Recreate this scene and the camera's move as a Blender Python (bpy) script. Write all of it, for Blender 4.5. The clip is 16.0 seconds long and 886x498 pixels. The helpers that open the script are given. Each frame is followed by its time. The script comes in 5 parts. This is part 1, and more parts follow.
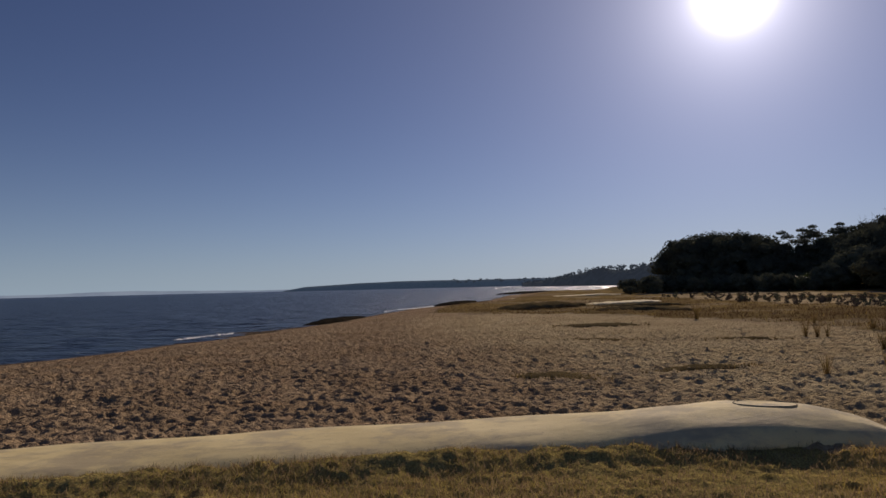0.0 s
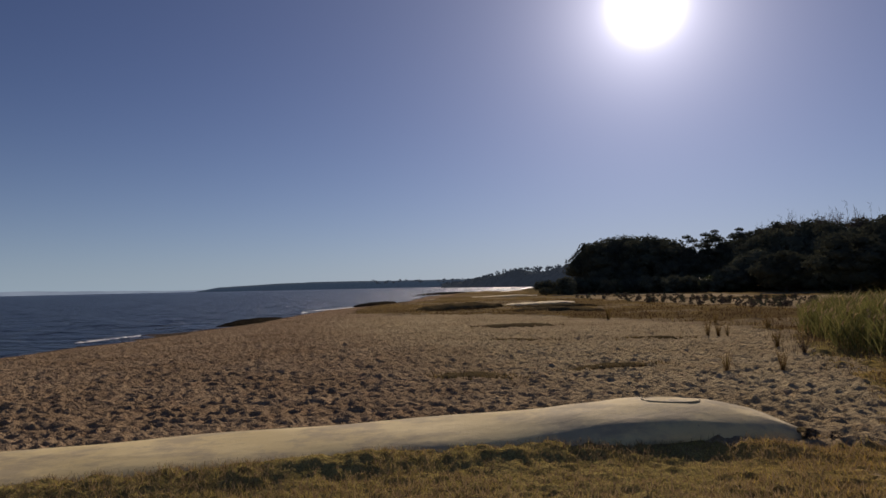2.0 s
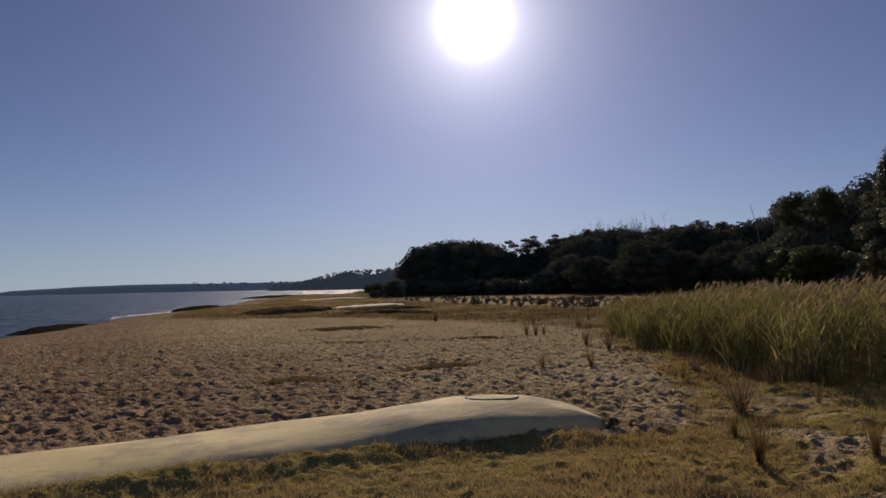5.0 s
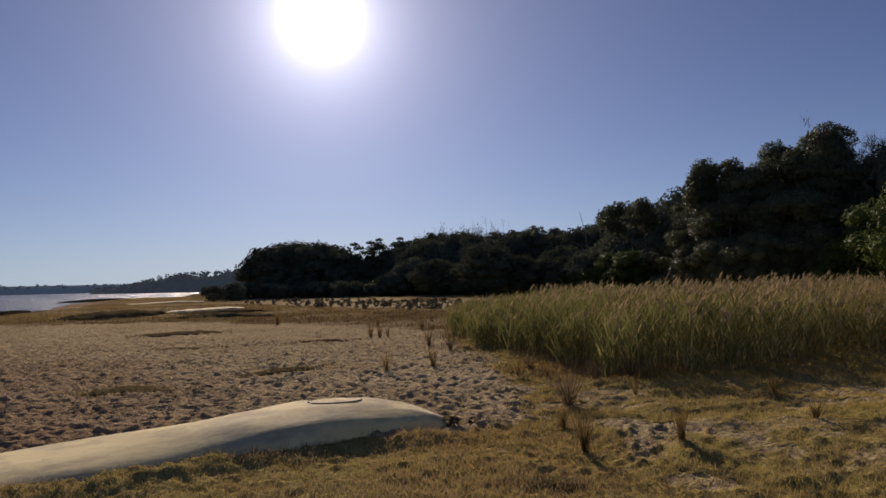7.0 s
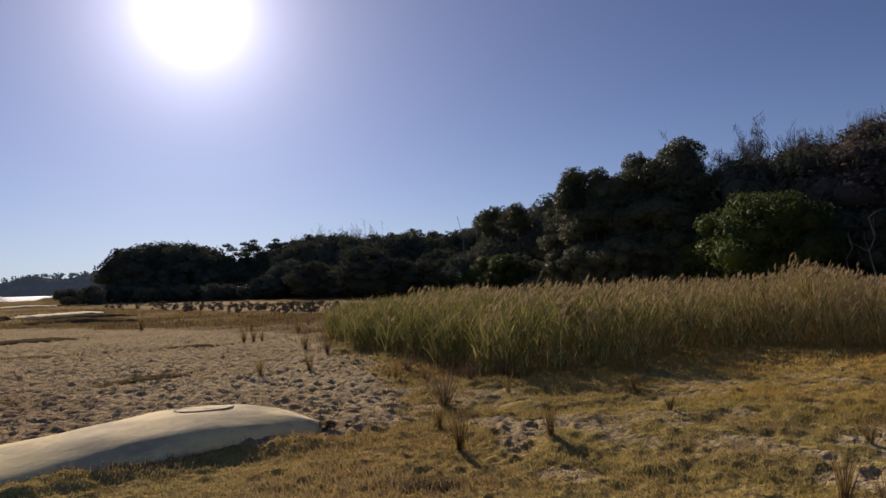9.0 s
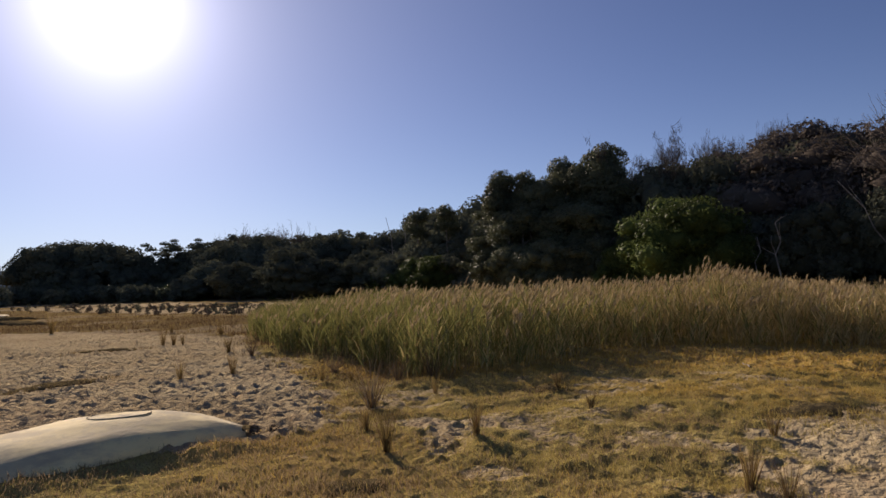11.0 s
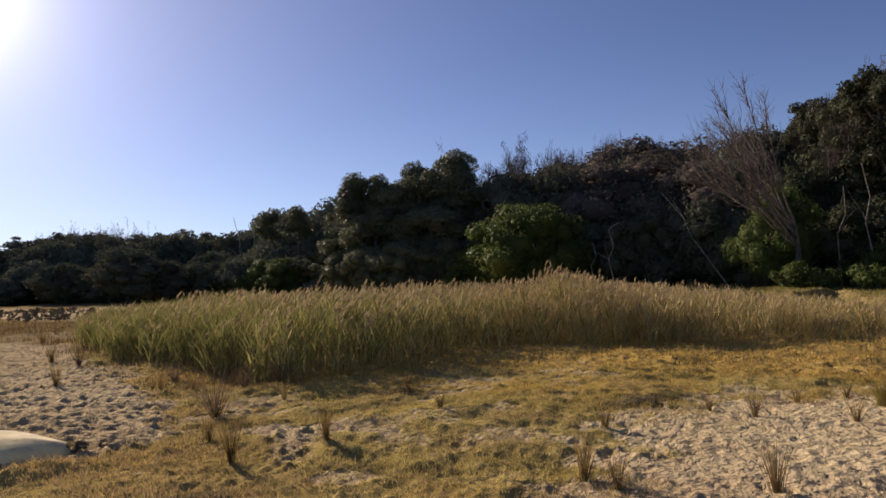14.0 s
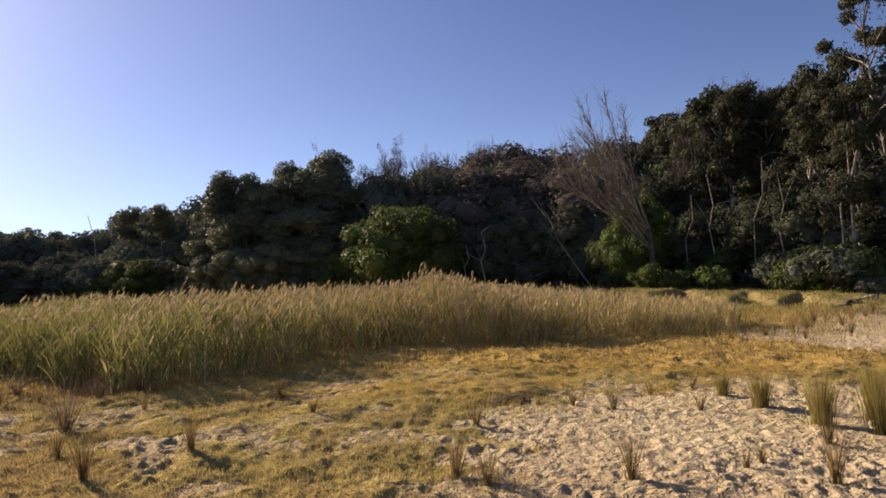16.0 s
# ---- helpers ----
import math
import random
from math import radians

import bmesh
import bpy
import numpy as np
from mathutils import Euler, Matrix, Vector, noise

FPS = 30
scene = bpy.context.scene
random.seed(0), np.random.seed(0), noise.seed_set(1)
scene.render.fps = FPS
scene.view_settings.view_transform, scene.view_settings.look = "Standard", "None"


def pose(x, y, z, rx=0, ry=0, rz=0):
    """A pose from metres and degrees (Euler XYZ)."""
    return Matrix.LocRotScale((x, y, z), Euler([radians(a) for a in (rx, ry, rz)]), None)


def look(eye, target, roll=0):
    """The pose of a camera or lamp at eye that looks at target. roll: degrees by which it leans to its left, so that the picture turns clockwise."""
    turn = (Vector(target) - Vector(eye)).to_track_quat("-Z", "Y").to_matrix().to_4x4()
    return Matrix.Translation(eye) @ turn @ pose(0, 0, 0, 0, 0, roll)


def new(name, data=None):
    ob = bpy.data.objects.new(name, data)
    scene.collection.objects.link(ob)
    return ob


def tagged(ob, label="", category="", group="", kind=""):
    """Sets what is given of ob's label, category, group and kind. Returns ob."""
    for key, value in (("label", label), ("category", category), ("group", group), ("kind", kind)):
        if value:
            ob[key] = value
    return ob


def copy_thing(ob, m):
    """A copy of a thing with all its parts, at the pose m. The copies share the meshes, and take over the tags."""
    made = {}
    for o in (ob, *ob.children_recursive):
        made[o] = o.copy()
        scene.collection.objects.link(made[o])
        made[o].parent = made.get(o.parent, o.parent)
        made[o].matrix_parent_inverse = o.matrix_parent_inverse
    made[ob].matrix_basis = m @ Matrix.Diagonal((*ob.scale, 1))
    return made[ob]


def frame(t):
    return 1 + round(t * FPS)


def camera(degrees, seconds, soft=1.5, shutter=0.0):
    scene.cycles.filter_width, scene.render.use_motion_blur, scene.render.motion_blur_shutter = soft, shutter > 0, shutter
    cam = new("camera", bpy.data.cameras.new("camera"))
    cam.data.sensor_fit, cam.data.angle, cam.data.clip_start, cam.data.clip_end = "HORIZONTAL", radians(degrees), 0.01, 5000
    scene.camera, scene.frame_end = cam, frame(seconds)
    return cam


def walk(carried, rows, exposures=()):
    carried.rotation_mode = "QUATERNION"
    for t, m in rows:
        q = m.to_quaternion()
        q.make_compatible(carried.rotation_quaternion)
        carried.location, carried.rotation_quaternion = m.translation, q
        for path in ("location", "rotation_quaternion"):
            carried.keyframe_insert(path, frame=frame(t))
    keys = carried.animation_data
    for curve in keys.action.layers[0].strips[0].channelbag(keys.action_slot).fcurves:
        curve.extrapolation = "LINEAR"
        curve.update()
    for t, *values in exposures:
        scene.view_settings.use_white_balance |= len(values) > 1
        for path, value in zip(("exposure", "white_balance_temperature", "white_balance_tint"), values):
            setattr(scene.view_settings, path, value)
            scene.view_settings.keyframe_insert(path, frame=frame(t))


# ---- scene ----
cam = camera(65.99, 16.0)
PATH = [
    (0, (0.023, -0.024, 1.606), (1.411, 19.896, 2.722), -1.42),
    (0.5, (0.026, -0.024, 1.605), (1.873, 19.86, 2.709), -1.31),
    (1, (0.028, -0.018, 1.606), (2.478, 19.801, 2.708), -1.36),
    (1.5, (0.029, -0.014, 1.604), (3.046, 19.727, 2.704), -1.42),
    (2, (0.031, -0.005, 1.599), (3.749, 19.616, 2.687), -1.27),
    (2.5, (0.036, 0.003, 1.598), (4.458, 19.478, 2.674), -1.24),
    (3, (0.038, 0.01, 1.598), (5.185, 19.307, 2.663), -1.24),
    (3.5, (0.041, 0.011, 1.597), (5.876, 19.111, 2.669), -1.31),
    (6, (0.049, 0.006, 1.597), (10.382, 17.098, 2.634), -1.33),
    (6.5, (0.047, 0.003, 1.597), (11.34, 16.477, 2.626), -1.37),
    (7, (0.045, -0.003, 1.598), (12.301, 15.768, 2.616), -1.40),
    (7.5, (0.047, -0.009, 1.599), (13.108, 15.103, 2.61), -1.41),
    (8, (0.046, -0.011, 1.598), (13.888, 14.391, 2.601), -1.44),
    (8.5, (0.043, -0.012, 1.598), (14.458, 13.816, 2.601), -1.48),
    (9, (0.043, -0.013, 1.596), (14.892, 13.348, 2.6), -1.46),
    (11.5, (0.032, -0.033, 1.599), (16.575, 11.163, 2.581), -1.40),
    (12, (0.031, -0.034, 1.599), (16.984, 10.533, 2.574), -1.37),
    (12.5, (0.028, -0.037, 1.6), (17.323, 9.96, 2.572), -1.44),
    (13, (0.028, -0.037, 1.6), (17.653, 9.366, 2.567), -1.46),
    (13.5, (0.029, -0.036, 1.602), (17.949, 8.793, 2.558), -1.43),
    (14, (0.028, -0.044, 1.601), (18.325, 7.974, 2.562), -1.44),
    (14.5, (0.028, -0.049, 1.602), (18.699, 7.058, 2.549), -1.49),
    (15, (0.022, -0.049, 1.604), (19.024, 6.12, 2.541), -1.55),
    (15.5, (0.023, -0.051, 1.603), (19.268, 5.312, 2.531), -1.62),
    (16, (0.021, -0.051, 1.604), (19.472, 4.513, 2.523), -1.64),
]
EXPOSURE = [(0, -0.40, 6600, 22), (3.5, -0.38, 6600, 22), (8, 0.03, 6600, 22), (12.5, 0.54, 6680, 22), (14, 0.73, 6720, 22), (16, 1.13, 6880, 22)]
walk(cam, [(t, look(eye, target, roll)) for t, eye, target, roll in PATH],
     exposures=EXPOSURE)

# ------------------------------------------------------------------ light
SUN_AZ, SUN_EL = 28.0, 21.5      # degrees clockwise from +y, degrees up
sun_dir = Vector((math.sin(radians(SUN_AZ)) * math.cos(radians(SUN_EL)),
                  math.cos(radians(SUN_AZ)) * math.cos(radians(SUN_EL)),
                  math.sin(radians(SUN_EL))))
world = bpy.data.worlds.new("sky")
scene.world = world
world.use_nodes = True
wn, wl = world.node_tree.nodes, world.node_tree.links
wn.clear()
sky = wn.new("ShaderNodeTexSky")
sky.sky_type = "NISHITA"
sky.sun_disc = False
sky.sun_elevation, sky.sun_rotation = radians(SUN_EL), radians(SUN_AZ)
sky.air_density, sky.dust_density, sky.ozone_density = 0.75, 0.1, 4.5
sky_bg = wn.new("ShaderNodeBackground")
sky_bg.inputs["Strength"].default_value = 0.048
gain = wn.new("ShaderNodeMix")
gain.data_type, gain.blend_type = "RGBA", "MULTIPLY"
gain.inputs[0].default_value = 1.0
gain.inputs[7].default_value = (1.04, 0.995, 1.105, 1)
wl.new(sky.outputs[0], gain.inputs[6])
wl.new(gain.outputs[2], sky_bg.inputs["Color"])
# the dazzling disc of the sun and the bright air round it
coord = wn.new("ShaderNodeTexCoord")
dot = wn.new("ShaderNodeVectorMath")
dot.operation = "DOT_PRODUCT"
dot.inputs[1].default_value = sun_dir
wl.new(coord.outputs["Generated"], dot.inputs[0])
angle = wn.new("ShaderNodeMath")
angle.operation = "ARCCOSINE"
wl.new(dot.outputs["Value"], angle.inputs[0])


def wmath(op, a, b):
    n = wn.new("ShaderNodeMath")
    n.operation = op
    for k, v in enumerate((a, b)):
        if isinstance(v, (int, float)):
            n.inputs[k].default_value = v
        else:
            wl.new(v, n.inputs[k])
    return n.outputs[0]


def falloff(width, power, top):
    """A glow that fades with the angle from the sun."""
    x = wmath("POWER", wmath("DIVIDE", angle.outputs[0], radians(width)), power)
    return wmath("MULTIPLY", wmath("POWER", 2.718, wmath("MULTIPLY", x, -1.0)), top)


core, halo, veil = falloff(1.7, 2.0, 5.0), falloff(2.9, 1.0, 2.0), falloff(15.0, 1.0, 0.32)
glow_bg = wn.new("ShaderNodeBackground")
glow_bg.inputs["Color"].default_value = (0.95, 0.96, 1.0, 1)
wl.new(wmath("ADD", wmath("ADD", core, halo), veil), glow_bg.inputs["Strength"])
# pale haze low over the horizon
up_axis = wn.new("ShaderNodeSeparateXYZ")
wl.new(coord.outputs["Generated"], up_axis.inputs[0])
low = wmath("POWER", 2.718, wmath("MULTIPLY", wmath("ABSOLUTE", up_axis.outputs["Z"], 0.0), -11.0))
haze_bg = wn.new("ShaderNodeBackground")
haze_bg.inputs["Color"].default_value = (0.34, 0.50, 0.59, 1)
hazed = wn.new("ShaderNodeMixShader")
wl.new(wmath("MULTIPLY", low, 0.8), hazed.inputs[0])
wl.new(sky_bg.outputs[0], hazed.inputs[1])
wl.new(haze_bg.outputs[0], hazed.inputs[2])
both = wn.new("ShaderNodeAddShader")
wl.new(hazed.outputs[0], both.inputs[0])
wl.new(glow_bg.outputs[0], both.inputs[1])
out = wn.new("ShaderNodeOutputWorld")
wl.new(both.outputs[0], out.inputs["Surface"])

sun_data = bpy.data.lights.new("sun", "SUN")
sun_data.energy, sun_data.angle, sun_data.color = 4.2, radians(0.53), (1.0, 0.885, 0.69)
sun = new("sun", sun_data)
sun.matrix_world = look(sun_dir * 50, (0, 0, 0))

# ------------------------------------------------------------------ materials


class Nodes:
    def __init__(self, name):
        self.m = bpy.data.materials.new(name)
        self.m.use_nodes = True
        self.n, self.l = self.m.node_tree.nodes, self.m.node_tree.links
        self.n.clear()
        self.out = self.n.new("ShaderNodeOutputMaterial")
        self.pos = self.n.new("ShaderNodeTexCoord").outputs["Object"]

    def link(self, a, b):
        self.l.new(a, b)

    def noise(self, scale, detail=4.0, rough=0.55, stretch=None):
        t = self.n.new("ShaderNodeTexNoise")
        t.inputs["Scale"].default_value, t.inputs["Detail"].default_value, t.inputs["Roughness"].default_value = scale, detail, rough
        src = self.pos
        if stretch:
            m = self.n.new("ShaderNodeMapping")
            m.inputs["Scale"].default_value = stretch
            self.link(src, m.inputs["Vector"])
            src = m.outputs[0]
        self.link(src, t.inputs["Vector"])
        return t.outputs["Fac"]

    def ramp(self, fac, lo, hi):
        r = self.n.new("ShaderNodeMapRange")
        r.interpolation_type = "SMOOTHSTEP"
        r.inputs["From Min"].default_value, r.inputs["From Max"].default_value = lo, hi
        self.link(fac, r.inputs["Value"])
        return r.outputs[0]

    def mix(self, fac, a, b, blend="MIX"):
        x = self.n.new("ShaderNodeMix")
        x.data_type, x.blend_type = "RGBA", blend
        for sock, v in ((x.inputs[0], fac), (x.inputs[6], a), (x.inputs[7], b)):
            if isinstance(v, (int, float)):
                sock.default_value = v
            elif isinstance(v, tuple):
                sock.default_value = (*v, 1)
            else:
                self.link(v, sock)
        return x.outputs[2]

    def math(self, op, a, b=0.0):
        x = self.n.new("ShaderNodeMath")
        x.operation = op
        for k, v in enumerate((a, b)):
            if isinstance(v, (int, float)):
                x.inputs[k].default_value = v
            else:
                self.link(v, x.inputs[k])
        return x.outputs[0]

    def bump(self, height, dist, strength=1.0, after=None):
        b = self.n.new("ShaderNodeBump")
        b.inputs["Distance"].default_value, b.inputs["Strength"].default_value = dist, strength
        self.link(height, b.inputs["Height"])
        if after is not None:
            self.link(after, b.inputs["Normal"])
        return b.outputs[0]

    def surface(self, color, rough=0.9, normal=None, spec=0.2, metal=0.0):
        p = self.n.new("ShaderNodeBsdfPrincipled")
        for key, v in (("Base Color", color), ("Roughness", rough)):
            if isinstance(v, tuple):
                p.inputs[key].default_value = (*v, 1)
            elif isinstance(v, (int, float)):
                p.inputs[key].default_value = v
            else:
                self.link(v, p.inputs[key])
        p.inputs["Specular IOR Level"].default_value = spec
        p.inputs["Metallic"].default_value = metal
        if normal is not None:
            self.link(normal, p.inputs["Normal"])
        self.link(p.outputs[0], self.out.inputs["Surface"])
        return self.m


def leaf_material(name, dark, light, through_light=0.35, gloss=0.0, patch=0.35):
    """Thin leaves: each its own shade, some light passing through."""
    k = Nodes(name)
    geo = k.n.new("ShaderNodeNewGeometry")
    info = k.n.new("ShaderNodeObjectInfo")
    c = k.mix(geo.outputs["Random Per Island"], dark, light)
    big = k.ramp(k.noise(patch, 3), 0.3, 0.7)
    c = k.mix(k.math("MULTIPLY", big, 0.5), c, dark)
    shade = k.math("ADD", k.math("MULTIPLY", info.outputs["Random"], 0.5), 0.75)
    hsv = k.n.new("ShaderNodeHueSaturation")
    k.link(c, hsv.inputs["Color"])
    k.link(shade, hsv.inputs["Value"])
    d = k.n.new("ShaderNodeBsdfPrincipled")
    d.inputs["Roughness"].default_value = 0.5 if gloss else 0.8
    d.inputs["Specular IOR Level"].default_value = gloss
    k.link(hsv.outputs[0], d.inputs["Base Color"])
    t = k.n.new("ShaderNodeBsdfTranslucent")
    k.link(hsv.outputs[0], t.inputs["Color"])
    m = k.n.new("ShaderNodeMixShader")
    m.inputs[0].default_value = through_light
    k.link(d.outputs[0], m.inputs[1])
    k.link(t.outputs[0], m.inputs[2])
    k.link(m.outputs[0], k.out.inputs["Surface"])
    return k.m


def bark_material(name, dark, light):
    k = Nodes(name)
    n1 = k.noise(7, 5, 0.6, (1, 1, 0.25))
    n2 = k.noise(0.8, 3)
    c = k.mix(k.ramp(n1, 0.3, 0.7), dark, light)
    c = k.mix(k.math("MULTIPLY", k.ramp(n2, 0.4, 0.7), 0.5), c, dark)
    return k.surface(c, 0.85, k.bump(n1, 0.02))


def ground_material():
    k = Nodes("beach_ground")
    att = k.n.new("ShaderNodeAttribute")
    att.attribute_name = "cover"
    sep = k.n.new("ShaderNodeSeparateColor")
    k.link(att.outputs["Color"], sep.inputs[0])
    grass, dry, wet_shade = sep.outputs[0], sep.outputs[1], sep.outputs[2]
    lump = k.noise(9.5, 4, 0.6)
    fine, mid, broad = k.noise(60, 6, 0.7), k.noise(4.5, 5, 0.6), k.noise(0.45, 4, 0.55)
    brown = k.mix(k.ramp(broad, 0.3, 0.7), (0.32, 0.222, 0.132), (0.41, 0.30, 0.19))
    cream = k.mix(k.ramp(broad, 0.3, 0.7), (0.49, 0.385, 0.222), (0.59, 0.48, 0.288))
    sand = k.mix(att.outputs["Alpha"], brown, cream)
    sand = k.mix(k.math("MULTIPLY", k.ramp(mid, 0.52, 0.75), 0.4), sand, (0.22, 0.145, 0.09))
    sand = k.mix(k.math("MULTIPLY", k.ramp(fine, 0.35, 0.7), 0.22), sand, (0.52, 0.41, 0.25))
    speck = k.noise(24, 4, 0.7)
    sand = k.mix(k.math("MULTIPLY", k.ramp(speck, 0.56, 0.70), 0.45), sand, (0.15, 0.10, 0.065))
    rosy = k.ramp(k.noise(2.2, 4, 0.6), 0.5, 0.75)
    sand = k.mix(k.math("MULTIPLY", rosy, 0.3), sand, (0.36, 0.20, 0.12))
    sand = k.mix(wet_shade, sand, (0.12, 0.10, 0.075))
    green = k.mix(k.ramp(mid, 0.35, 0.65), (0.36, 0.285, 0.09), (0.46, 0.37, 0.135))
    green = k.mix(k.ramp(fine, 0.4, 0.65), green, (0.17, 0.125, 0.05))
    orange = k.mix(k.ramp(mid, 0.35, 0.65), (0.42, 0.30, 0.09), (0.35, 0.225, 0.08))
    turf = k.mix(dry, green, orange)
    edge = k.math("ADD", grass, k.math("MULTIPLY", k.math("SUBTRACT", lump, 0.5), 0.9))
    c = k.mix(k.ramp(edge, 0.35, 0.6), sand, turf)
    # one dark tone for damp sand and for shade painted on the ground
    c = k.mix(k.math("MULTIPLY", wet_shade, 0.75), c, (0.125, 0.093, 0.062))
    bare = k.math("SUBTRACT", 1.0, k.math("MULTIPLY", k.ramp(grass, 0.3, 0.7), 0.72))
    b = k.bump(k.math("MULTIPLY", mid, bare), 0.09, 0.9)
    b = k.bump(k.math("MULTIPLY", k.ramp(lump, 0.30, 0.62), bare), 0.037, 0.9, b)
    b = k.bump(k.math("MULTIPLY", k.ramp(k.noise(17, 2, 0.5), 0.3, 0.65), bare), 0.010, 0.7, b)
    b = k.bump(fine, 0.006, 0.8, b)
    return k.surface(c, 1.0, b, 0.0)


def water_material():
    k = Nodes("sea_water")
    a = k.noise(0.55, 4, 0.6, (0.45, 1.0, 1))
    b = k.noise(2.3, 5, 0.65, (0.5, 1.0, 1))
    c = k.mix(k.ramp(k.noise(0.05, 3, 0.5, (0.4, 1, 1)), 0.35, 0.65), (0.008, 0.016, 0.028), (0.014, 0.026, 0.042))
    n = k.bump(a, 1.7, 0.9)
    n = k.bump(b, 0.4, 0.8, n)
    return k.surface(c, 0.3, n, 0.3)


def cloth_material():
    """Cream geotextile: weave, sand dust on top, damp grey stains low down on the sides."""
    k = Nodes("geotextile")
    weave, blot, broad = k.noise(140, 3, 0.7), k.noise(3.2, 5, 0.6, (0.5, 1, 1.6)), k.noise(0.8, 4)
    c = k.mix(k.ramp(broad, 0.35, 0.7), (0.78, 0.63, 0.305), (0.86, 0.71, 0.37))
    c = k.mix(k.math("MULTIPLY", k.ramp(blot, 0.50, 0.66), 0.42), c, (0.34, 0.275, 0.19))
    grime, spot = k.noise(1.1, 6, 0.68, (1, 1, 2.2)), k.noise(11, 4, 0.7)
    c = k.mix(k.math("MULTIPLY", k.ramp(grime, 0.45, 0.60), 0.55), c, (0.36, 0.30, 0.22))
    c = k.mix(k.math("MULTIPLY", k.ramp(spot, 0.62, 0.76), 0.45), c, (0.26, 0.20, 0.14))
    c = k.mix(k.math("MULTIPLY", k.ramp(weave, 0.4, 0.7), 0.15), c, (0.45, 0.38, 0.26))
    n = k.bump(k.noise(2.4, 4, 0.55, (0.7, 1.6, 1)), 0.025, 0.5)
    n = k.bump(blot, 0.03, 0.4, n)
    return k.surface(c, 0.85, k.bump(weave, 0.003, 0.6, n), 0.2)


def plain(name, a, b, scale, rough=0.85, dist=0.01, spec=0.2):
    k = Nodes(name)
    n = k.noise(scale, 5, 0.6)
    m = k.noise(scale * 0.12, 3)
    c = k.mix(k.ramp(n, 0.3, 0.7), a, b)
    c = k.mix(k.math("MULTIPLY", k.ramp(m, 0.35, 0.7), 0.4), c, a)
    return k.surface(c, rough, k.bump(n, dist), spec)


M_GROUND, M_WATER, M_CLOTH = ground_material(), water_material(), cloth_material()
M_SEAM = plain("stitched_seam", (0.36, 0.29, 0.19), (0.58, 0.48, 0.32), 40, 0.9, 0.004)
M_FOAM = plain("sea_foam", (0.62, 0.64, 0.66), (0.85, 0.86, 0.87), 9, 0.6, 0.03)
M_WRACK = plain("dark_wrack", (0.016, 0.014, 0.011), (0.045, 0.036, 0.025), 5, 1.0, 0.06, 0.0)
M_BARK = bark_material("grey_bark", (0.06, 0.05, 0.04), (0.16, 0.14, 0.12))
M_PALE = bark_material("pale_bark", (0.13, 0.11, 0.09), (0.32, 0.28, 0.24))
M_BLEACHED = bark_material("bleached_wood", (0.17, 0.15, 0.13), (0.38, 0.345, 0.30))
M_TWIG = bark_material("bare_twigs", (0.11, 0.092, 0.078), (0.25, 0.21, 0.18))
M_LEAF = leaf_material("dark_scrub_leaves", (0.098, 0.106, 0.074), (0.14, 0.146, 0.10), 0.22, 0.0)
M_GUM = leaf_material("gum_leaves", (0.085, 0.094, 0.054), (0.16, 0.17, 0.10), 0.28, 0.04)
# scrub leaves under the gums: the shade there is put into the colour
M_SHADED_SCRUB = leaf_material("shaded_scrub_leaves", (0.055, 0.062, 0.04), (0.10, 0.108, 0.066), 0.22)
M_EUC = leaf_material("eucalypt_leaves", (0.048, 0.053, 0.032), (0.105, 0.105, 0.06), 0.26, 0.02)
M_BRIGHT = leaf_material("bright_green_leaves", (0.064, 0.088, 0.028), (0.135, 0.168, 0.054), 0.38, 0.02)
M_BROWN = leaf_material("dry_brown_leaves", (0.095, 0.08, 0.066), (0.155, 0.13, 0.105), 0.25)
M_REED = leaf_material("reed_leaves", (0.11, 0.116, 0.037), (0.30, 0.278, 0.095), 0.32)
M_STEM = leaf_material("reed_stems", (0.28, 0.215, 0.095), (0.50, 0.39, 0.18), 0.24)
M_PLUME = leaf_material("reed_plumes", (0.30, 0.222, 0.118), (0.50, 0.385, 0.215), 0.24)
M_TURF = leaf_material("turf_blades", (0.33, 0.26, 0.075), (0.56, 0.45, 0.16), 0.36)
M_STALE = leaf_material("brown_turf_blades", (0.22, 0.152, 0.082), (0.41, 0.305, 0.17), 0.4)
M_DRY = leaf_material("dry_turf_blades", (0.36, 0.235, 0.055), (0.56, 0.40, 0.115), 0.45)
M_SEDGE = leaf_material("sedge_blades", (0.22, 0.19, 0.05), (0.44, 0.36, 0.12), 0.3)
M_RUSH = leaf_material("rush_blades", (0.15, 0.115, 0.04), (0.36, 0.25, 0.09), 0.4)
M_RUST = leaf_material("rusty_blades", (0.13, 0.08, 0.04), (0.26, 0.165, 0.08), 0.2)
M_TWIGS = leaf_material("fine_dry_twigs", (0.07, 0.058, 0.048), (0.14, 0.118, 0.10), 0.15)
M_MAT = plain("weed_mat", (0.085, 0.068, 0.036), (0.19, 0.145, 0.075), 14, 1.0, 0.05, 0.0)
# the farthest coast glows by itself, painted in the colour of the haze
far_air = Nodes("glowing_hazy_shore")
glowing = far_air.n.new("ShaderNodeEmission")
far_air.link(far_air.mix(far_air.ramp(far_air.noise(0.004, 4), 0.3, 0.7), (0.20, 0.26, 0.33), (0.26, 0.33, 0.40)), glowing.inputs["Color"])
far_air.link(glowing.outputs[0], far_air.out.inputs["Surface"])
M_HAZE = far_air.m


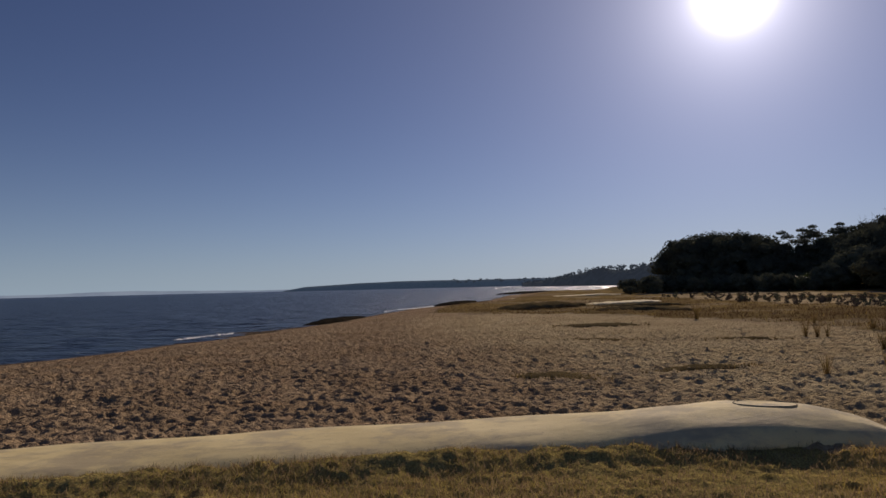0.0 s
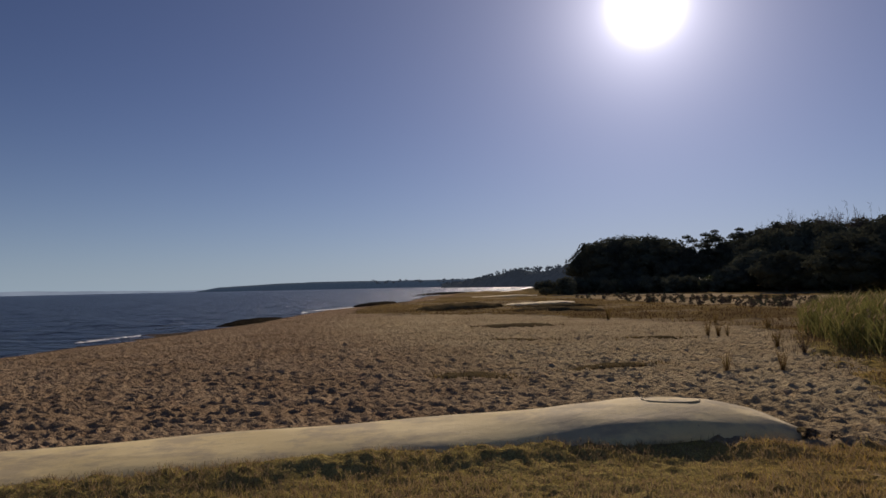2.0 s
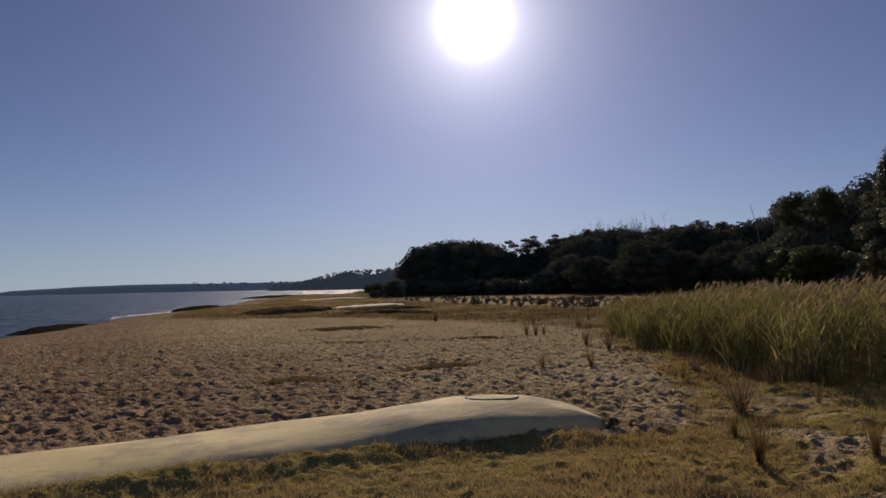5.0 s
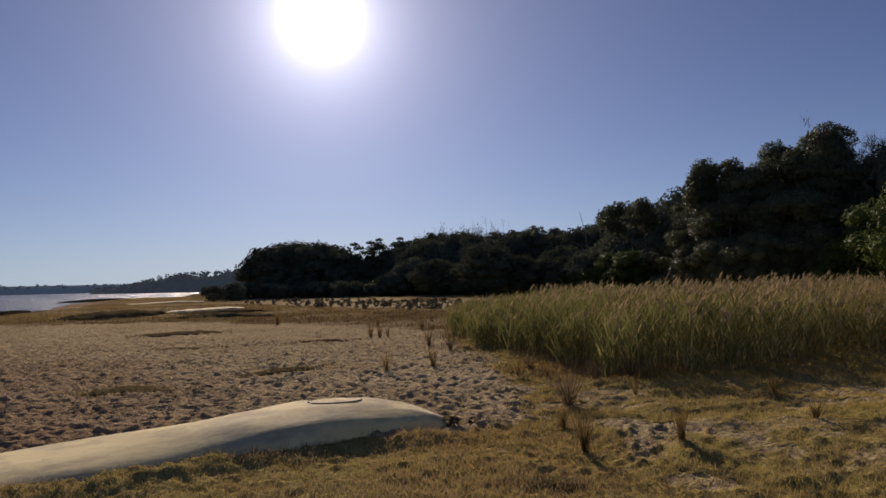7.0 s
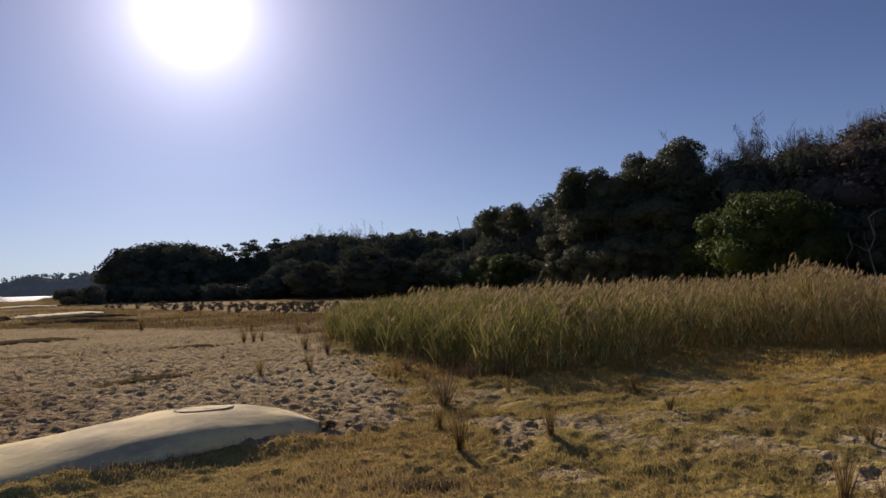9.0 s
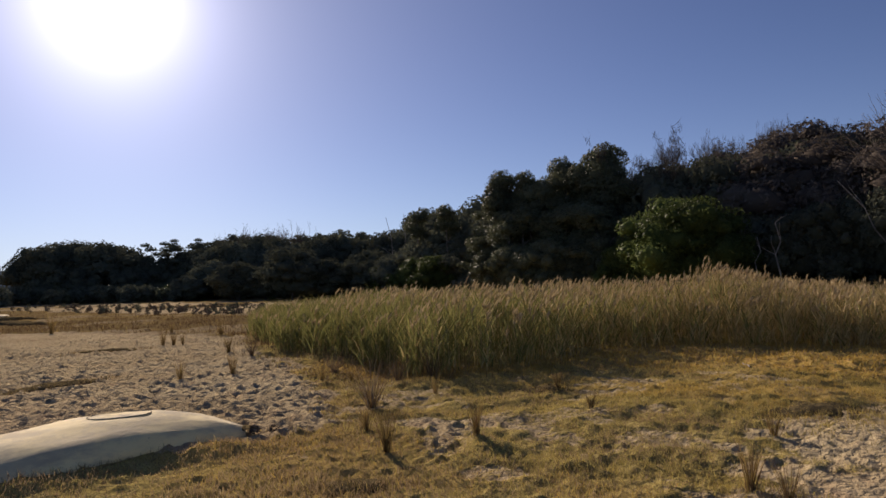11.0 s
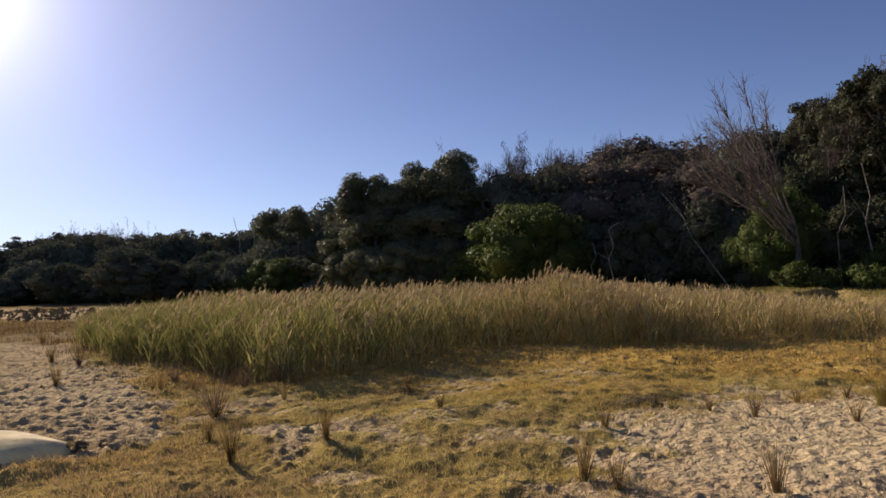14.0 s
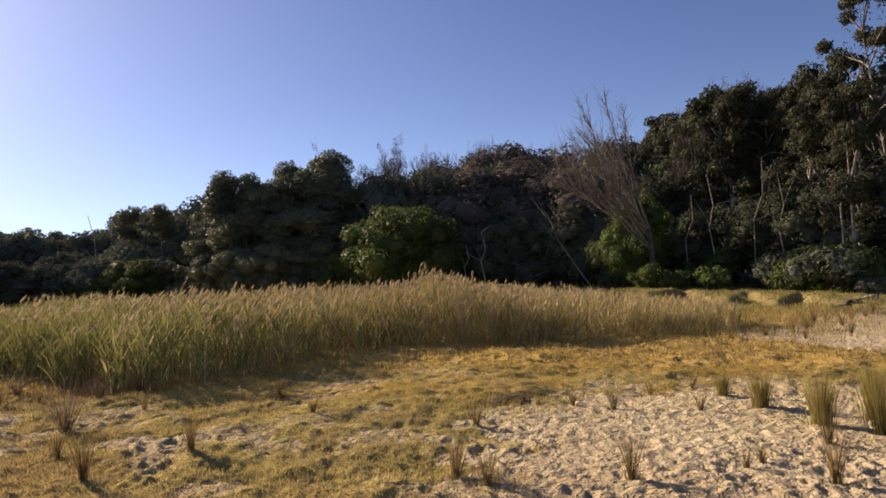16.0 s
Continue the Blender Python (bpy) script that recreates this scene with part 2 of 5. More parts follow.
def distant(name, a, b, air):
    """Far woods: the bright haze of kilometres of sea air added as a glow."""
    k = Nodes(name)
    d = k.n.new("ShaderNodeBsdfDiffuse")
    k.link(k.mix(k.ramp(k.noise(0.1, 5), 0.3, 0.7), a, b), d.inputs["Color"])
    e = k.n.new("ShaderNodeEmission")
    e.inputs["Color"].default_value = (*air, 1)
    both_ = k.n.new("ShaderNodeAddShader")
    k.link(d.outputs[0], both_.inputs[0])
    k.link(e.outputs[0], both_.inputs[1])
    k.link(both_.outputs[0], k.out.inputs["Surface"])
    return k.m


M_FAR = distant("hazed_far_woods", (0.04, 0.05, 0.045), (0.08, 0.09, 0.08), (0.022, 0.029, 0.038))
M_LOW = distant("hazed_low_coast", (0.05, 0.06, 0.06), (0.08, 0.09, 0.09), (0.030, 0.050, 0.075))

# ------------------------------------------------------------------ helpers


def hash01(ix, iy, k):
    n = (ix.astype(np.int64) * 374761393 + iy.astype(np.int64) * 668265263 + k * 974634541) & 0x7FFFFFFF
    n = ((n ^ (n >> 13)) * 1274126177) & 0x7FFFFFFF
    n = ((n ^ (n >> 11)) * 668265263) & 0x7FFFFFFF
    return ((n ^ (n >> 15)) & 0xFFFF) / 65535.0


def vnoise(x, y, k=0):
    ix, iy = np.floor(x), np.floor(y)
    fx, fy = x - ix, y - iy
    fx, fy = fx * fx * (3 - 2 * fx), fy * fy * (3 - 2 * fy)
    a, b = hash01(ix, iy, k), hash01(ix + 1, iy, k)
    c, d = hash01(ix, iy + 1, k), hash01(ix + 1, iy + 1, k)
    return (a * (1 - fx) + b * fx) * (1 - fy) + (c * (1 - fx) + d * fx) * fy


def fbm(x, y, k=0, octaves=4):
    total, amp, norm = 0.0, 1.0, 0.0
    for o in range(octaves):
        total = total + amp * vnoise(x * 2**o + 17.3 * o, y * 2**o - 9.1 * o, k + o)
        norm, amp = norm + amp, amp * 0.5
    return total / norm


def steps(x, lo, hi):
    t = np.clip((x - lo) / (hi - lo), 0, 1)
    return t * t * (3 - 2 * t)


def prints(x, y, cell, k, length, width):
    """Trodden pits with soft rims, one in most cells of a jittered grid."""
    ix, iy = np.floor(x / cell), np.floor(y / cell)
    z = np.zeros_like(x)
    for dx in (-1, 0, 1):
        for dy in (-1, 0, 1):
            cx, cy = ix + dx, iy + dy
            px = (cx + 0.15 + 0.7 * hash01(cx, cy, k)) * cell
            py = (cy + 0.15 + 0.7 * hash01(cx, cy, k + 1)) * cell
            a = hash01(cx, cy, k + 2) * math.pi
            depth = 0.35 + 0.65 * hash01(cx, cy, k + 3)
            u = ((x - px) * np.cos(a) + (y - py) * np.sin(a)) / length
            v = (-(x - px) * np.sin(a) + (y - py) * np.cos(a)) / width
            q = u * u + v * v
            z += depth * (-np.exp(-(q**1.6) * 1.3) + 0.42 * np.exp(-((np.sqrt(q) - 1.4) ** 2) * 7))
    return z


def edge_distance(x, y, poly):
    """Signed distance to a polygon, negative inside."""
    best = np.full(x.shape, 1e18)
    inside = np.zeros(x.shape, bool)
    for (ax, ay), (bx, by) in zip(poly, poly[1:] + poly[:1]):
        ex, ey = bx - ax, by - ay
        t = np.clip(((x - ax) * ex + (y - ay) * ey) / (ex * ex + ey * ey), 0, 1)
        best = np.minimum(best, (x - ax - t * ex) ** 2 + (y - ay - t * ey) ** 2)
        cross = (ay > y) != (by > y)
        with np.errstate(divide="ignore", invalid="ignore"):
            inside ^= cross & (x < ex * (y - ay) / (ey if ey else 1e-9) + ax)
    d = np.sqrt(best)
    return np.where(inside, -d, d)


def mesh_data(name, verts, quads=None, tris=None, mats=(), qmat=None, tmat=None, smooth=False):
    me = bpy.data.meshes.new(name)
    verts = np.asarray(verts, np.float32).reshape(-1, 3)
    quads = np.zeros((0, 4), np.int32) if quads is None else np.asarray(quads, np.int32).reshape(-1, 4)
    tris = np.zeros((0, 3), np.int32) if tris is None else np.asarray(tris, np.int32).reshape(-1, 3)
    me.vertices.add(len(verts))
    me.vertices.foreach_set("co", verts.ravel())
    loops = np.concatenate([quads.ravel(), tris.ravel()])
    me.loops.add(len(loops))
    me.loops.foreach_set("vertex_index", loops)
    starts = np.concatenate([np.arange(len(quads)) * 4, len(quads) * 4 + np.arange(len(tris)) * 3])
    me.polygons.add(len(starts))
    me.polygons.foreach_set("loop_start", starts.astype(np.int32))
    for m in mats:
        me.materials.append(m)
    if qmat is not None or tmat is not None:
        idx = np.concatenate([np.zeros(len(quads), np.int32) if qmat is None else qmat, np.zeros(len(tris), np.int32) if tmat is None else tmat])
        me.polygons.foreach_set("material_index", idx.astype(np.int32))
    me.polygons.foreach_set("use_smooth", np.full(len(starts), smooth))
    me.update(calc_edges=True)
    me.validate()
    return me


def part(name, me, parent, label=""):
    ob = new(name, me)
    ob.parent = parent
    if label:
        ob["label"] = label
    return ob


def bm_mesh(name, bm, material, smooth=True):
    me = bpy.data.meshes.new(name)
    bm.to_mesh(me)
    bm.free()
    me.materials.append(material)
    me.polygons.foreach_set("use_smooth", np.full(len(me.polygons), smooth))
    return me


def at(az, r):
    return r * math.sin(radians(az)), r * math.cos(radians(az))


class Sticks:
    """Tapered, bent tubes gathered into one mesh."""

    def __init__(self):
        self.v, self.q, self.n = [], [], 0

    def add(self, pts, radii, sides=5):
        pts = [Vector(p) for p in pts]
        for i, (p, r) in enumerate(zip(pts, radii)):
            d = (pts[min(i + 1, len(pts) - 1)] - pts[max(i - 1, 0)]).normalized()
            u = d.orthogonal().normalized()
            w = d.cross(u)
            for s in range(sides):
                a = 2 * math.pi * s / sides
                self.v.append(p + (u * math.cos(a) + w * math.sin(a)) * r)
        for i in range(len(pts) - 1):
            for s in range(sides):
                a, b = self.n + i * sides + s, self.n + i * sides + (s + 1) % sides
                self.q.append((a, b, b + sides, a + sides))
        self.n += len(pts) * sides

    def mesh(self, name, material):
        return mesh_data(name, np.array([tuple(p) for p in self.v]), np.array(self.q), mats=(material,), smooth=True)


def leaves(rng, centres, length, width, droop=0.3):
    """A pointed leaf at each centre."""
    n = len(centres)
    d = rng.normal(size=(n, 3))
    d[:, 2] -= droop
    d /= np.linalg.norm(d, axis=1)[:, None]
    s = np.cross(d, rng.normal(size=(n, 3)))
    s /= np.linalg.norm(s, axis=1)[:, None] + 1e-9
    k = rng.uniform(0.6, 1.3, n)[:, None]
    v = np.stack([centres - d * length * k / 2, centres + s * width * k / 2, centres + d * length * k / 2, centres - s * width * k / 2], 1)
    return v.reshape(-1, 3), np.arange(n * 4).reshape(n, 4)


def clumps(rng, centres, radii, per, flat=0.75, hollow=0.5):
    """Points spread over the outer part of each clump."""
    out = []
    for c, r in zip(centres, radii):
        u = rng.normal(size=(per, 3))
        u /= np.linalg.norm(u, axis=1)[:, None]
        u *= (hollow + (1 - hollow) * rng.uniform(0, 1, per) ** 0.6)[:, None] * r
        u[:, 2] *= flat
        out.append(u + c)
    return np.concatenate(out)



def ball():
    bm = bmesh.new()
    bmesh.ops.create_icosphere(bm, subdivisions=1, radius=1.0)
    v, t = np.array([tuple(p.co) for p in bm.verts]), np.array([[p.index for p in f.verts] for f in bm.faces])
    bm.free()
    return v, t


BALL_V, BALL_T = ball()


def billows(g, centres, radii, count, length, width, flat=0.8, under=0.6, hull=0.72, droop=0.25, shaggy=0.22, ragged=0.38):
    """Rounded heads of foliage: a skin of small leaves that follow each head's surface, over an uneven inner mass."""
    c, r = np.asarray(centres, float), np.asarray(radii, float)
    n, m = len(c), len(BALL_V)
    d = BALL_V[None] * (1 + g.normal(0, 0.2, (n, m, 1)))
    d[..., 2] *= np.where(d[..., 2] < 0, flat * under, flat)
    hv = (c[:, None] + d * r[:, None, None] * hull).reshape(-1, 3)
    ht = (BALL_T[None] + (np.arange(n) * m)[:, None, None]).reshape(-1, 3)
    own = g.choice(n, int(count * 2.5), p=r**2 / np.sum(r**2))
    k = len(own)
    u = g.normal(size=(k, 3))
    u[:, 2] += 0.3
    u /= np.linalg.norm(u, axis=1)[:, None]
    # each head is itself knobbly
    knob = 0.09 * np.sin(u[:, 0] * 6 + own) * np.sin(u[:, 1] * 7 + own * 2.3) * np.sin(u[:, 2] * 6 + own * 0.7) * 2
    p = u * (0.86 + knob + shaggy * g.random(k) ** 1.5)[:, None]
    p[:, 2] *= np.where(p[:, 2] < 0, flat * under, flat)
    p = c[own] + p * r[own][:, None]
    buried = np.zeros(k, bool)
    for j in range(n):
        o = p - c[j]
        o[:, 2] /= np.where(o[:, 2] < 0, flat * under, flat)
        buried |= (own != j) & (np.einsum("ij,ij->i", o, o) < (0.8 * r[j]) ** 2)
    p, u = p[~buried][:count], u[~buried][:count]
    k = len(p)
    out = u + g.normal(0, ragged, (k, 3))
    t = np.cross(out, g.normal(size=(k, 3)))
    t[:, 2] -= droop * np.linalg.norm(t, axis=1)
    t /= np.linalg.norm(t, axis=1)[:, None] + 1e-9
    s = np.cross(out, t)
    s /= np.linalg.norm(s, axis=1)[:, None] + 1e-9
    size = g.uniform(0.55, 1.35, k)[:, None]
    a = p - t * length * 0.4 * size
    lv = np.stack([a - s * width / 2 * size, a + s * width / 2 * size, p + t * length * 0.6 * size], 1).reshape(-1, 3)
    return np.concatenate([hv, lv]), np.concatenate([ht, np.arange(3 * k).reshape(k, 3) + len(hv)])

# ------------------------------------------------------------------ ground
SEA = -0.7
LAND = [(-60, -60), (-34, -12), (-20.5, 12), (-13.8, 25), (-12.2, 28.2), (-10.4, 32.6), (-7.9, 39), (-5.6, 46.7), (-2.8, 60),
        (0.5, 74), (6.4, 82), (13, 104), (24, 152), (34, 182), (62, 204), (98, 238), (140, 272), (210, 330), (420, 420), (3500, 900), (3500, -3500), (-1500, -3500)]
BEACH = [(-80, -40), (-14, 4.6), (-6, 6.4), (-2.5, 7.3), (0.5, 7.5), (3.2, 7.2), (4.6, 6.7), (5.1, 6.2), (5.6, 6.1), (6.8, 6.5), (7.6, 8.1), (9.3, 11), (12.6, 16), (14.0, 18.1),
         (14.4, 20.6), (13.6, 27), (12.6, 32), (10.2, 38), (5, 40), (2.6, 47), (4, 60), (6, 70), (15, 90), (40, 180), (20, 200), (-200, 200)]
SAND_EAST = [(5.0, 1.4), (6.6, 1.1), (7.9, 1.5), (8.7, 1.1), (10.1, 0.3), (10.7, -1.8), (10.3, -3.8), (9.0, -7), (5, -8), (3.8, -3)]
SAND_FAR_EAST = [(17.7, -3.0), (20, -4.2), (24, -6.6), (30, -9.5), (27, -14), (18, -12), (14.5, -6.4), (15.6, -4.4)]
SAND_DUNE = [(28.5, 73), (26.5, 54), (26, 44), (26.2, 37), (27.6, 33), (46, 50), (50, 66), (43, 88), (42, 105), (31, 88)]
BARE_SOIL = [(5.3, 4.4), (6.3, 5.1), (7.0, 4.9), (6.4, 4.0), (5.5, 3.6), (4.6, 3.6)]
SAND_RIM = [(2.7, 6.55), (3.4, 6.34), (4.3, 6.05), (5.2, 5.95), (5.7, 6.2), (4.9, 6.5), (4.0, 6.6), (3.2, 6.75)]
ORANGE_BAND = [(8.8, 9.6), (9.2, 6.6), (11.2, 5.4), (12.6, 3.4), (12.1, 0.4), (11.9, -2.4), (12.4, -6), (16.5, -5), (18.8, -2), (18.4, 1.5), (16.8, 4.8), (14.8, 6.6), (11.2, 6.6), (10.6, 10)]
FOREST_EDGE = ((-180, 90), (-60, 900), (0, 900), (12, 600), (16, 300), (18, 121), (28, 118), (33, 112), (45, 100), (52, 92), (58, 70), (68, 64), (72, 57), (80, 56), (90, 51), (97, 47), (104, 42), (110, 38), (140, 34), (180, 90))
# crest of the sand tube: x, y, crest height, half width, half height
TUBE_LINE = [(-16, 4.0, 0.10, 0.78, 0.17), (-7, 6.1, 0.10, 0.78, 0.17), (-3.7, 6.86, 0.10, 0.78, 0.17), (-1.7, 7.2, 0.105, 0.78, 0.18), (0.5, 7.3, 0.13, 0.80, 0.21),
             (2.0, 7.25, 0.185, 0.80, 0.26), (2.9, 7.12, 0.26, 0.80, 0.29), (3.6, 6.98, 0.335, 0.78, 0.325), (4.15, 6.82, 0.325, 0.68, 0.315), (4.5, 6.68, 0.255, 0.54, 0.27),
             (4.79, 6.55, 0.16, 0.36, 0.22), (5.0, 6.46, 0.045, 0.15, 0.10)]


def forest_r(az):
    return np.interp(az, [p[0] for p in FOREST_EDGE], [p[1] for p in FOREST_EDGE])


def ground_z(x, y, detail=True):
    """Height of the land, and its cover: grass, dryness, wetness together with painted shade."""
    x, y = np.asarray(x, float), np.asarray(y, float)
    r, az = np.hypot(x, y), np.degrees(np.arctan2(x, y))
    shore = edge_distance(x, y, LAND)                     # negative on land
    wob = (fbm(x * 0.7, y * 0.7, 5) - 0.5) * np.clip(r / 14, 0.5, 3.0)
    z = -0.7 * steps(shore, -10, 1.5) - 2.5 * steps(shore, 0.5, 30)
    z = z - 0.06 * steps(shore, -40, -8)
    beach = edge_distance(x, y, BEACH) + wob
    east = np.minimum(edge_distance(x, y, SAND_EAST), edge_distance(x, y, SAND_FAR_EAST)) + wob * 1.6 + (fbm(x * 2.6, y * 2.6, 47, 3) - 0.5) * 1.2
    dune = edge_distance(x, y, SAND_DUNE) + wob * 0.6
    soil = edge_distance(x, y, BARE_SOIL) + wob
    rim = edge_distance(x, y, SAND_RIM) + (fbm(x * 3.0, y * 3.0, 48, 3) - 0.5) * 0.5
    bare = np.minimum(np.minimum(beach, np.minimum(east, rim * 3)), np.minimum(dune, soil + 0.25))
    grass = steps(bare, -0.8, 0.8)
    far_grass = steps(y, 44, 60) * steps(fbm(x * 0.08, y * 0.16, 31), 0.48, 0.62) * steps(shore, -9, -18)
    grass = np.maximum(grass, far_grass)
    grass = grass * (1 - 0.6 * steps(r, 21, 28) * steps(az, 50, 40) * steps(fbm(x * 0.22, y * 0.5, 35), 0.42, 0.6))
    thin = steps(fbm(x * 1.6, y * 1.6, 12), 0.46, 0.64) * steps(r, 22, 13)
    thin = thin * steps(edge_distance(x, y, ORANGE_BAND), -0.6, 0.8)
    grass = grass * (1 - 0.55 * thin * steps(x, 3.0, 5.0))
    orange = steps(edge_distance(x, y, ORANGE_BAND) + wob * 0.6, 0.5, -0.5)
    belt = steps(r, 18, 26) * steps(r, 400, 250) * (0.9 + 0.1 * steps(az, 40, 60))
    dry = np.clip(np.maximum(np.maximum(orange, belt * 0.9), 0.55 * steps(fbm(x * 0.4, y * 0.4, 44), 0.5, 0.7)), 0, 1)
    # damp at the shore; farther out, shade between grass blades painted into the belt
    wet_shade = np.maximum(steps(shore + wob, -1.6, -0.2), 0.86 * steps(r, 18, 26) * steps(az, 54, 42) * grass)
    pale = np.maximum(0.66 * steps(np.minimum(east, dune), 0.5, -0.5), 0.9 * steps(x + 0.12 * y, 1.5, 8.0) * steps(shore, -6, -14))
    wet_shade = np.maximum(wet_shade, 0.22 * grass * steps(fbm(x * 0.9, y * 0.9, 52), 0.52, 0.7) * steps(x, 3.0, 5.0) * steps(r, 16, 11))
    # turf towards the sun toned darker, its backlit dullness put into the colour
    wet_shade = np.maximum(wet_shade, 0.18 * grass * steps(az, 60, 46) * steps(x, 4.0, 6.0) * steps(r, 30, 16))
    wet_shade = np.maximum(wet_shade, 0.12 * thin * steps(x, 3.0, 5.0) * steps(bare, -0.4, 0.6))
    # dune hummocks on the grass, the bank below the wood, the hill behind
    lumps = (fbm(x * 0.5, y * 0.5, 20) - 0.5) * 0.24 + (fbm(x * 1.7, y * 1.7, 25, 3) - 0.5) * 0.16 + (fbm(x * 4.5, y * 4.5, 28, 3) - 0.5) * 0.085
    lumps = lumps * (0.38 + 0.62 * steps(x, 3.6, 6.0))
    z = z + lumps * np.clip(grass + 0.25, 0, 1) * steps(shore, 0, -6) * steps(r, 1.5, 4)
    z = z + 0.10 * np.exp(-((y - np.interp(x, [p[0] for p in TUBE_LINE], [p[1] for p in TUBE_LINE]) + 0.84) / 0.3) ** 2) * steps(x, 5.0, 4.4)
    edge = forest_r(az)
    out = r - edge - (fbm(x * 0.35, y * 0.35, 60) - 0.5) * 3.0
    bank_on = steps(az, 74, 86) * steps(az, 160, 130)
    bank_r = np.interp(az, (74, 86, 91, 96, 100, 104, 110, 120), (48, 42, 39, 39.5, 38, 35.5, 33, 31))
    hollow = np.exp(-((az - 96.0) / 1.9) ** 2) + np.exp(-((az - 100.9) / 1.0) ** 2) + np.exp(-((az - 104.3) / 1.1) ** 2) + 0.7 * np.exp(-((az - 91.5) / 0.9) ** 2)
    hollow = np.clip(hollow + (fbm(x * 1.1, y * 1.1, 64, 3) - 0.5) * 1.1 - 0.08, 0, 1)
    lip = r - bank_r - 1.6 * hollow + (fbm(x * 0.5, y * 0.5, 60, 2) - 0.5) * 2.4 + (fbm(x * 1.7, y * 1.7, 63, 2) - 0.5) * 1.2
    dry = dry * (1 - 0.85 * bank_on * steps(lip, -6, -3) * steps(lip, 12, 6))
    face = 3.6 - 3.2 * hollow
    # dark soil in the bank's hollows, and their shade painted in with it
    wet_shade = np.maximum(wet_shade, 0.6 * bank_on * steps(hollow, 0.3, 0.9) * steps(lip, -0.8, -0.3) * steps(lip, 0.5, 0.2))
    # slope and top of the bank toned darker
    wet_shade = np.maximum(wet_shade, 0.6 * bank_on * steps(lip, -7, -3) * steps(lip, 9, 4))
    z = z + bank_on * np.interp(az, (86, 95, 102, 110), (1.0, 0.92, 0.7, 0.45)) * (0.62 * steps(lip, -face, 0.25) + 0.12 * steps(lip, -7, 1.0))
    # floor of the wood: full cover, not dry, toned darker
    wood_floor = steps(out, -1.5, 1.5) * (az > 10)
    grass, dry, wet_shade = np.maximum(grass, wood_floor), dry * (1 - wood_floor), np.maximum(wet_shade, 0.85 * wood_floor)
    hill = np.interp(az, (0, 15, 22, 45, 60, 75, 100, 140, 180), (0, 0, 0.03, 0.07, 0.16, 0.28, 0.22, 0.1, 0)) * (az > 0)
    z = z + np.clip(out - 2, 0, 45) * hill
    if detail:
        tread = steps(bare, 0.5, -0.4) * steps(shore, -0.6, -3)
        open_sand = steps(east, 0.3, -0.5)
        pits = prints(x, y, 0.18, 3, 0.082, 0.05) * 0.038 * (1 - 0.3 * open_sand) * (1 - 0.75 * open_sand * steps(fbm(x * 0.9, y * 0.9, 73), 0.58, 0.42))
        pits = pits + prints(x + 7.7, y, 0.31, 9, 0.13, 0.076) * (0.042 + 0.03 * steps(r, 9, 16)) * (1 - 0.6 * open_sand)
        rough = (fbm(x * 2.6, y * 2.6, 70) - 0.5) * 0.06 + (fbm(x * 6.5, y * 6.5, 77, 3) - 0.5) * 0.05
        fade = steps(r, 90, 35)
        rough = rough * (1 - 0.72 * open_sand)
        z = z + (pits + rough) * (0.4 + 0.6 * tread) * steps(r, 1.5, 4) * fade * steps(shore, 0, -4)
    return z, grass, dry, wet_shade, pale


def zat(x, y):
    return float(ground_z(np.array([x]), np.array([y]), False)[0][0])


def polar_sheet(name, rings, azs, height, material):
    r, a = np.meshgrid(rings, np.radians(azs), indexing="ij")
    x, y = r * np.sin(a), r * np.cos(a)
    z, cover = height(x, y)
    n, m = r.shape
    i = np.arange(n * m).reshape(n, m)
    q = np.stack([i[:-1, :-1], i[:-1, 1:], i[1:, 1:], i[1:, :-1]], -1).reshape(-1, 4)
    me = mesh_data(name, np.stack([x, y, z], -1).reshape(-1, 3), q[:, ::-1], mats=(material,), smooth=True)
    if cover is not None:
        col = me.color_attributes.new("cover", "FLOAT_COLOR", "POINT")
        rgba = np.stack(cover, -1).reshape(-1, 4)
        col.data.foreach_set("color", rgba.astype(np.float32).ravel())
    return me


def land_height(x, y):
    z, *cover = ground_z(x, y)
    return z, cover


rings = np.concatenate([[0.02, 0.3, 0.6, 0.9], np.arange(1.1, 4.36, 0.1), np.geomspace(4.4, 9, 112), np.geomspace(9.04, 24, 190), np.geomspace(24.2, 45, 90), np.geomspace(47, 4700, 75)])
azs = np.concatenate([np.arange(-180, -34, 4.0), np.linspace(-33, 114, 640), np.arange(117, 181, 4.0)])
azs[-1] = 180
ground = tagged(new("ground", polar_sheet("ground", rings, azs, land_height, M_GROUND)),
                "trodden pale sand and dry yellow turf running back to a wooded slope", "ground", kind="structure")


def sea_height(x, y):
    r = np.hypot(x, y)
    z = SEA + (fbm(x * 0.35 + y * 0.1, y * 0.8, 81, 4) - 0.5) * 0.30 * steps(r, 700, 120)
    return z, None


sea_rings = np.concatenate([np.geomspace(16, 400, 150), np.geomspace(410, 4800, 30)])
sea = tagged(new("sea", polar_sheet("sea", sea_rings, np.linspace(-60, 50, 240), sea_height, M_WATER)),
             "dark blue choppy sea water reaching the horizon", "water", kind="structure")

# foam where small waves break on the sand
rng = np.random.default_rng(5)


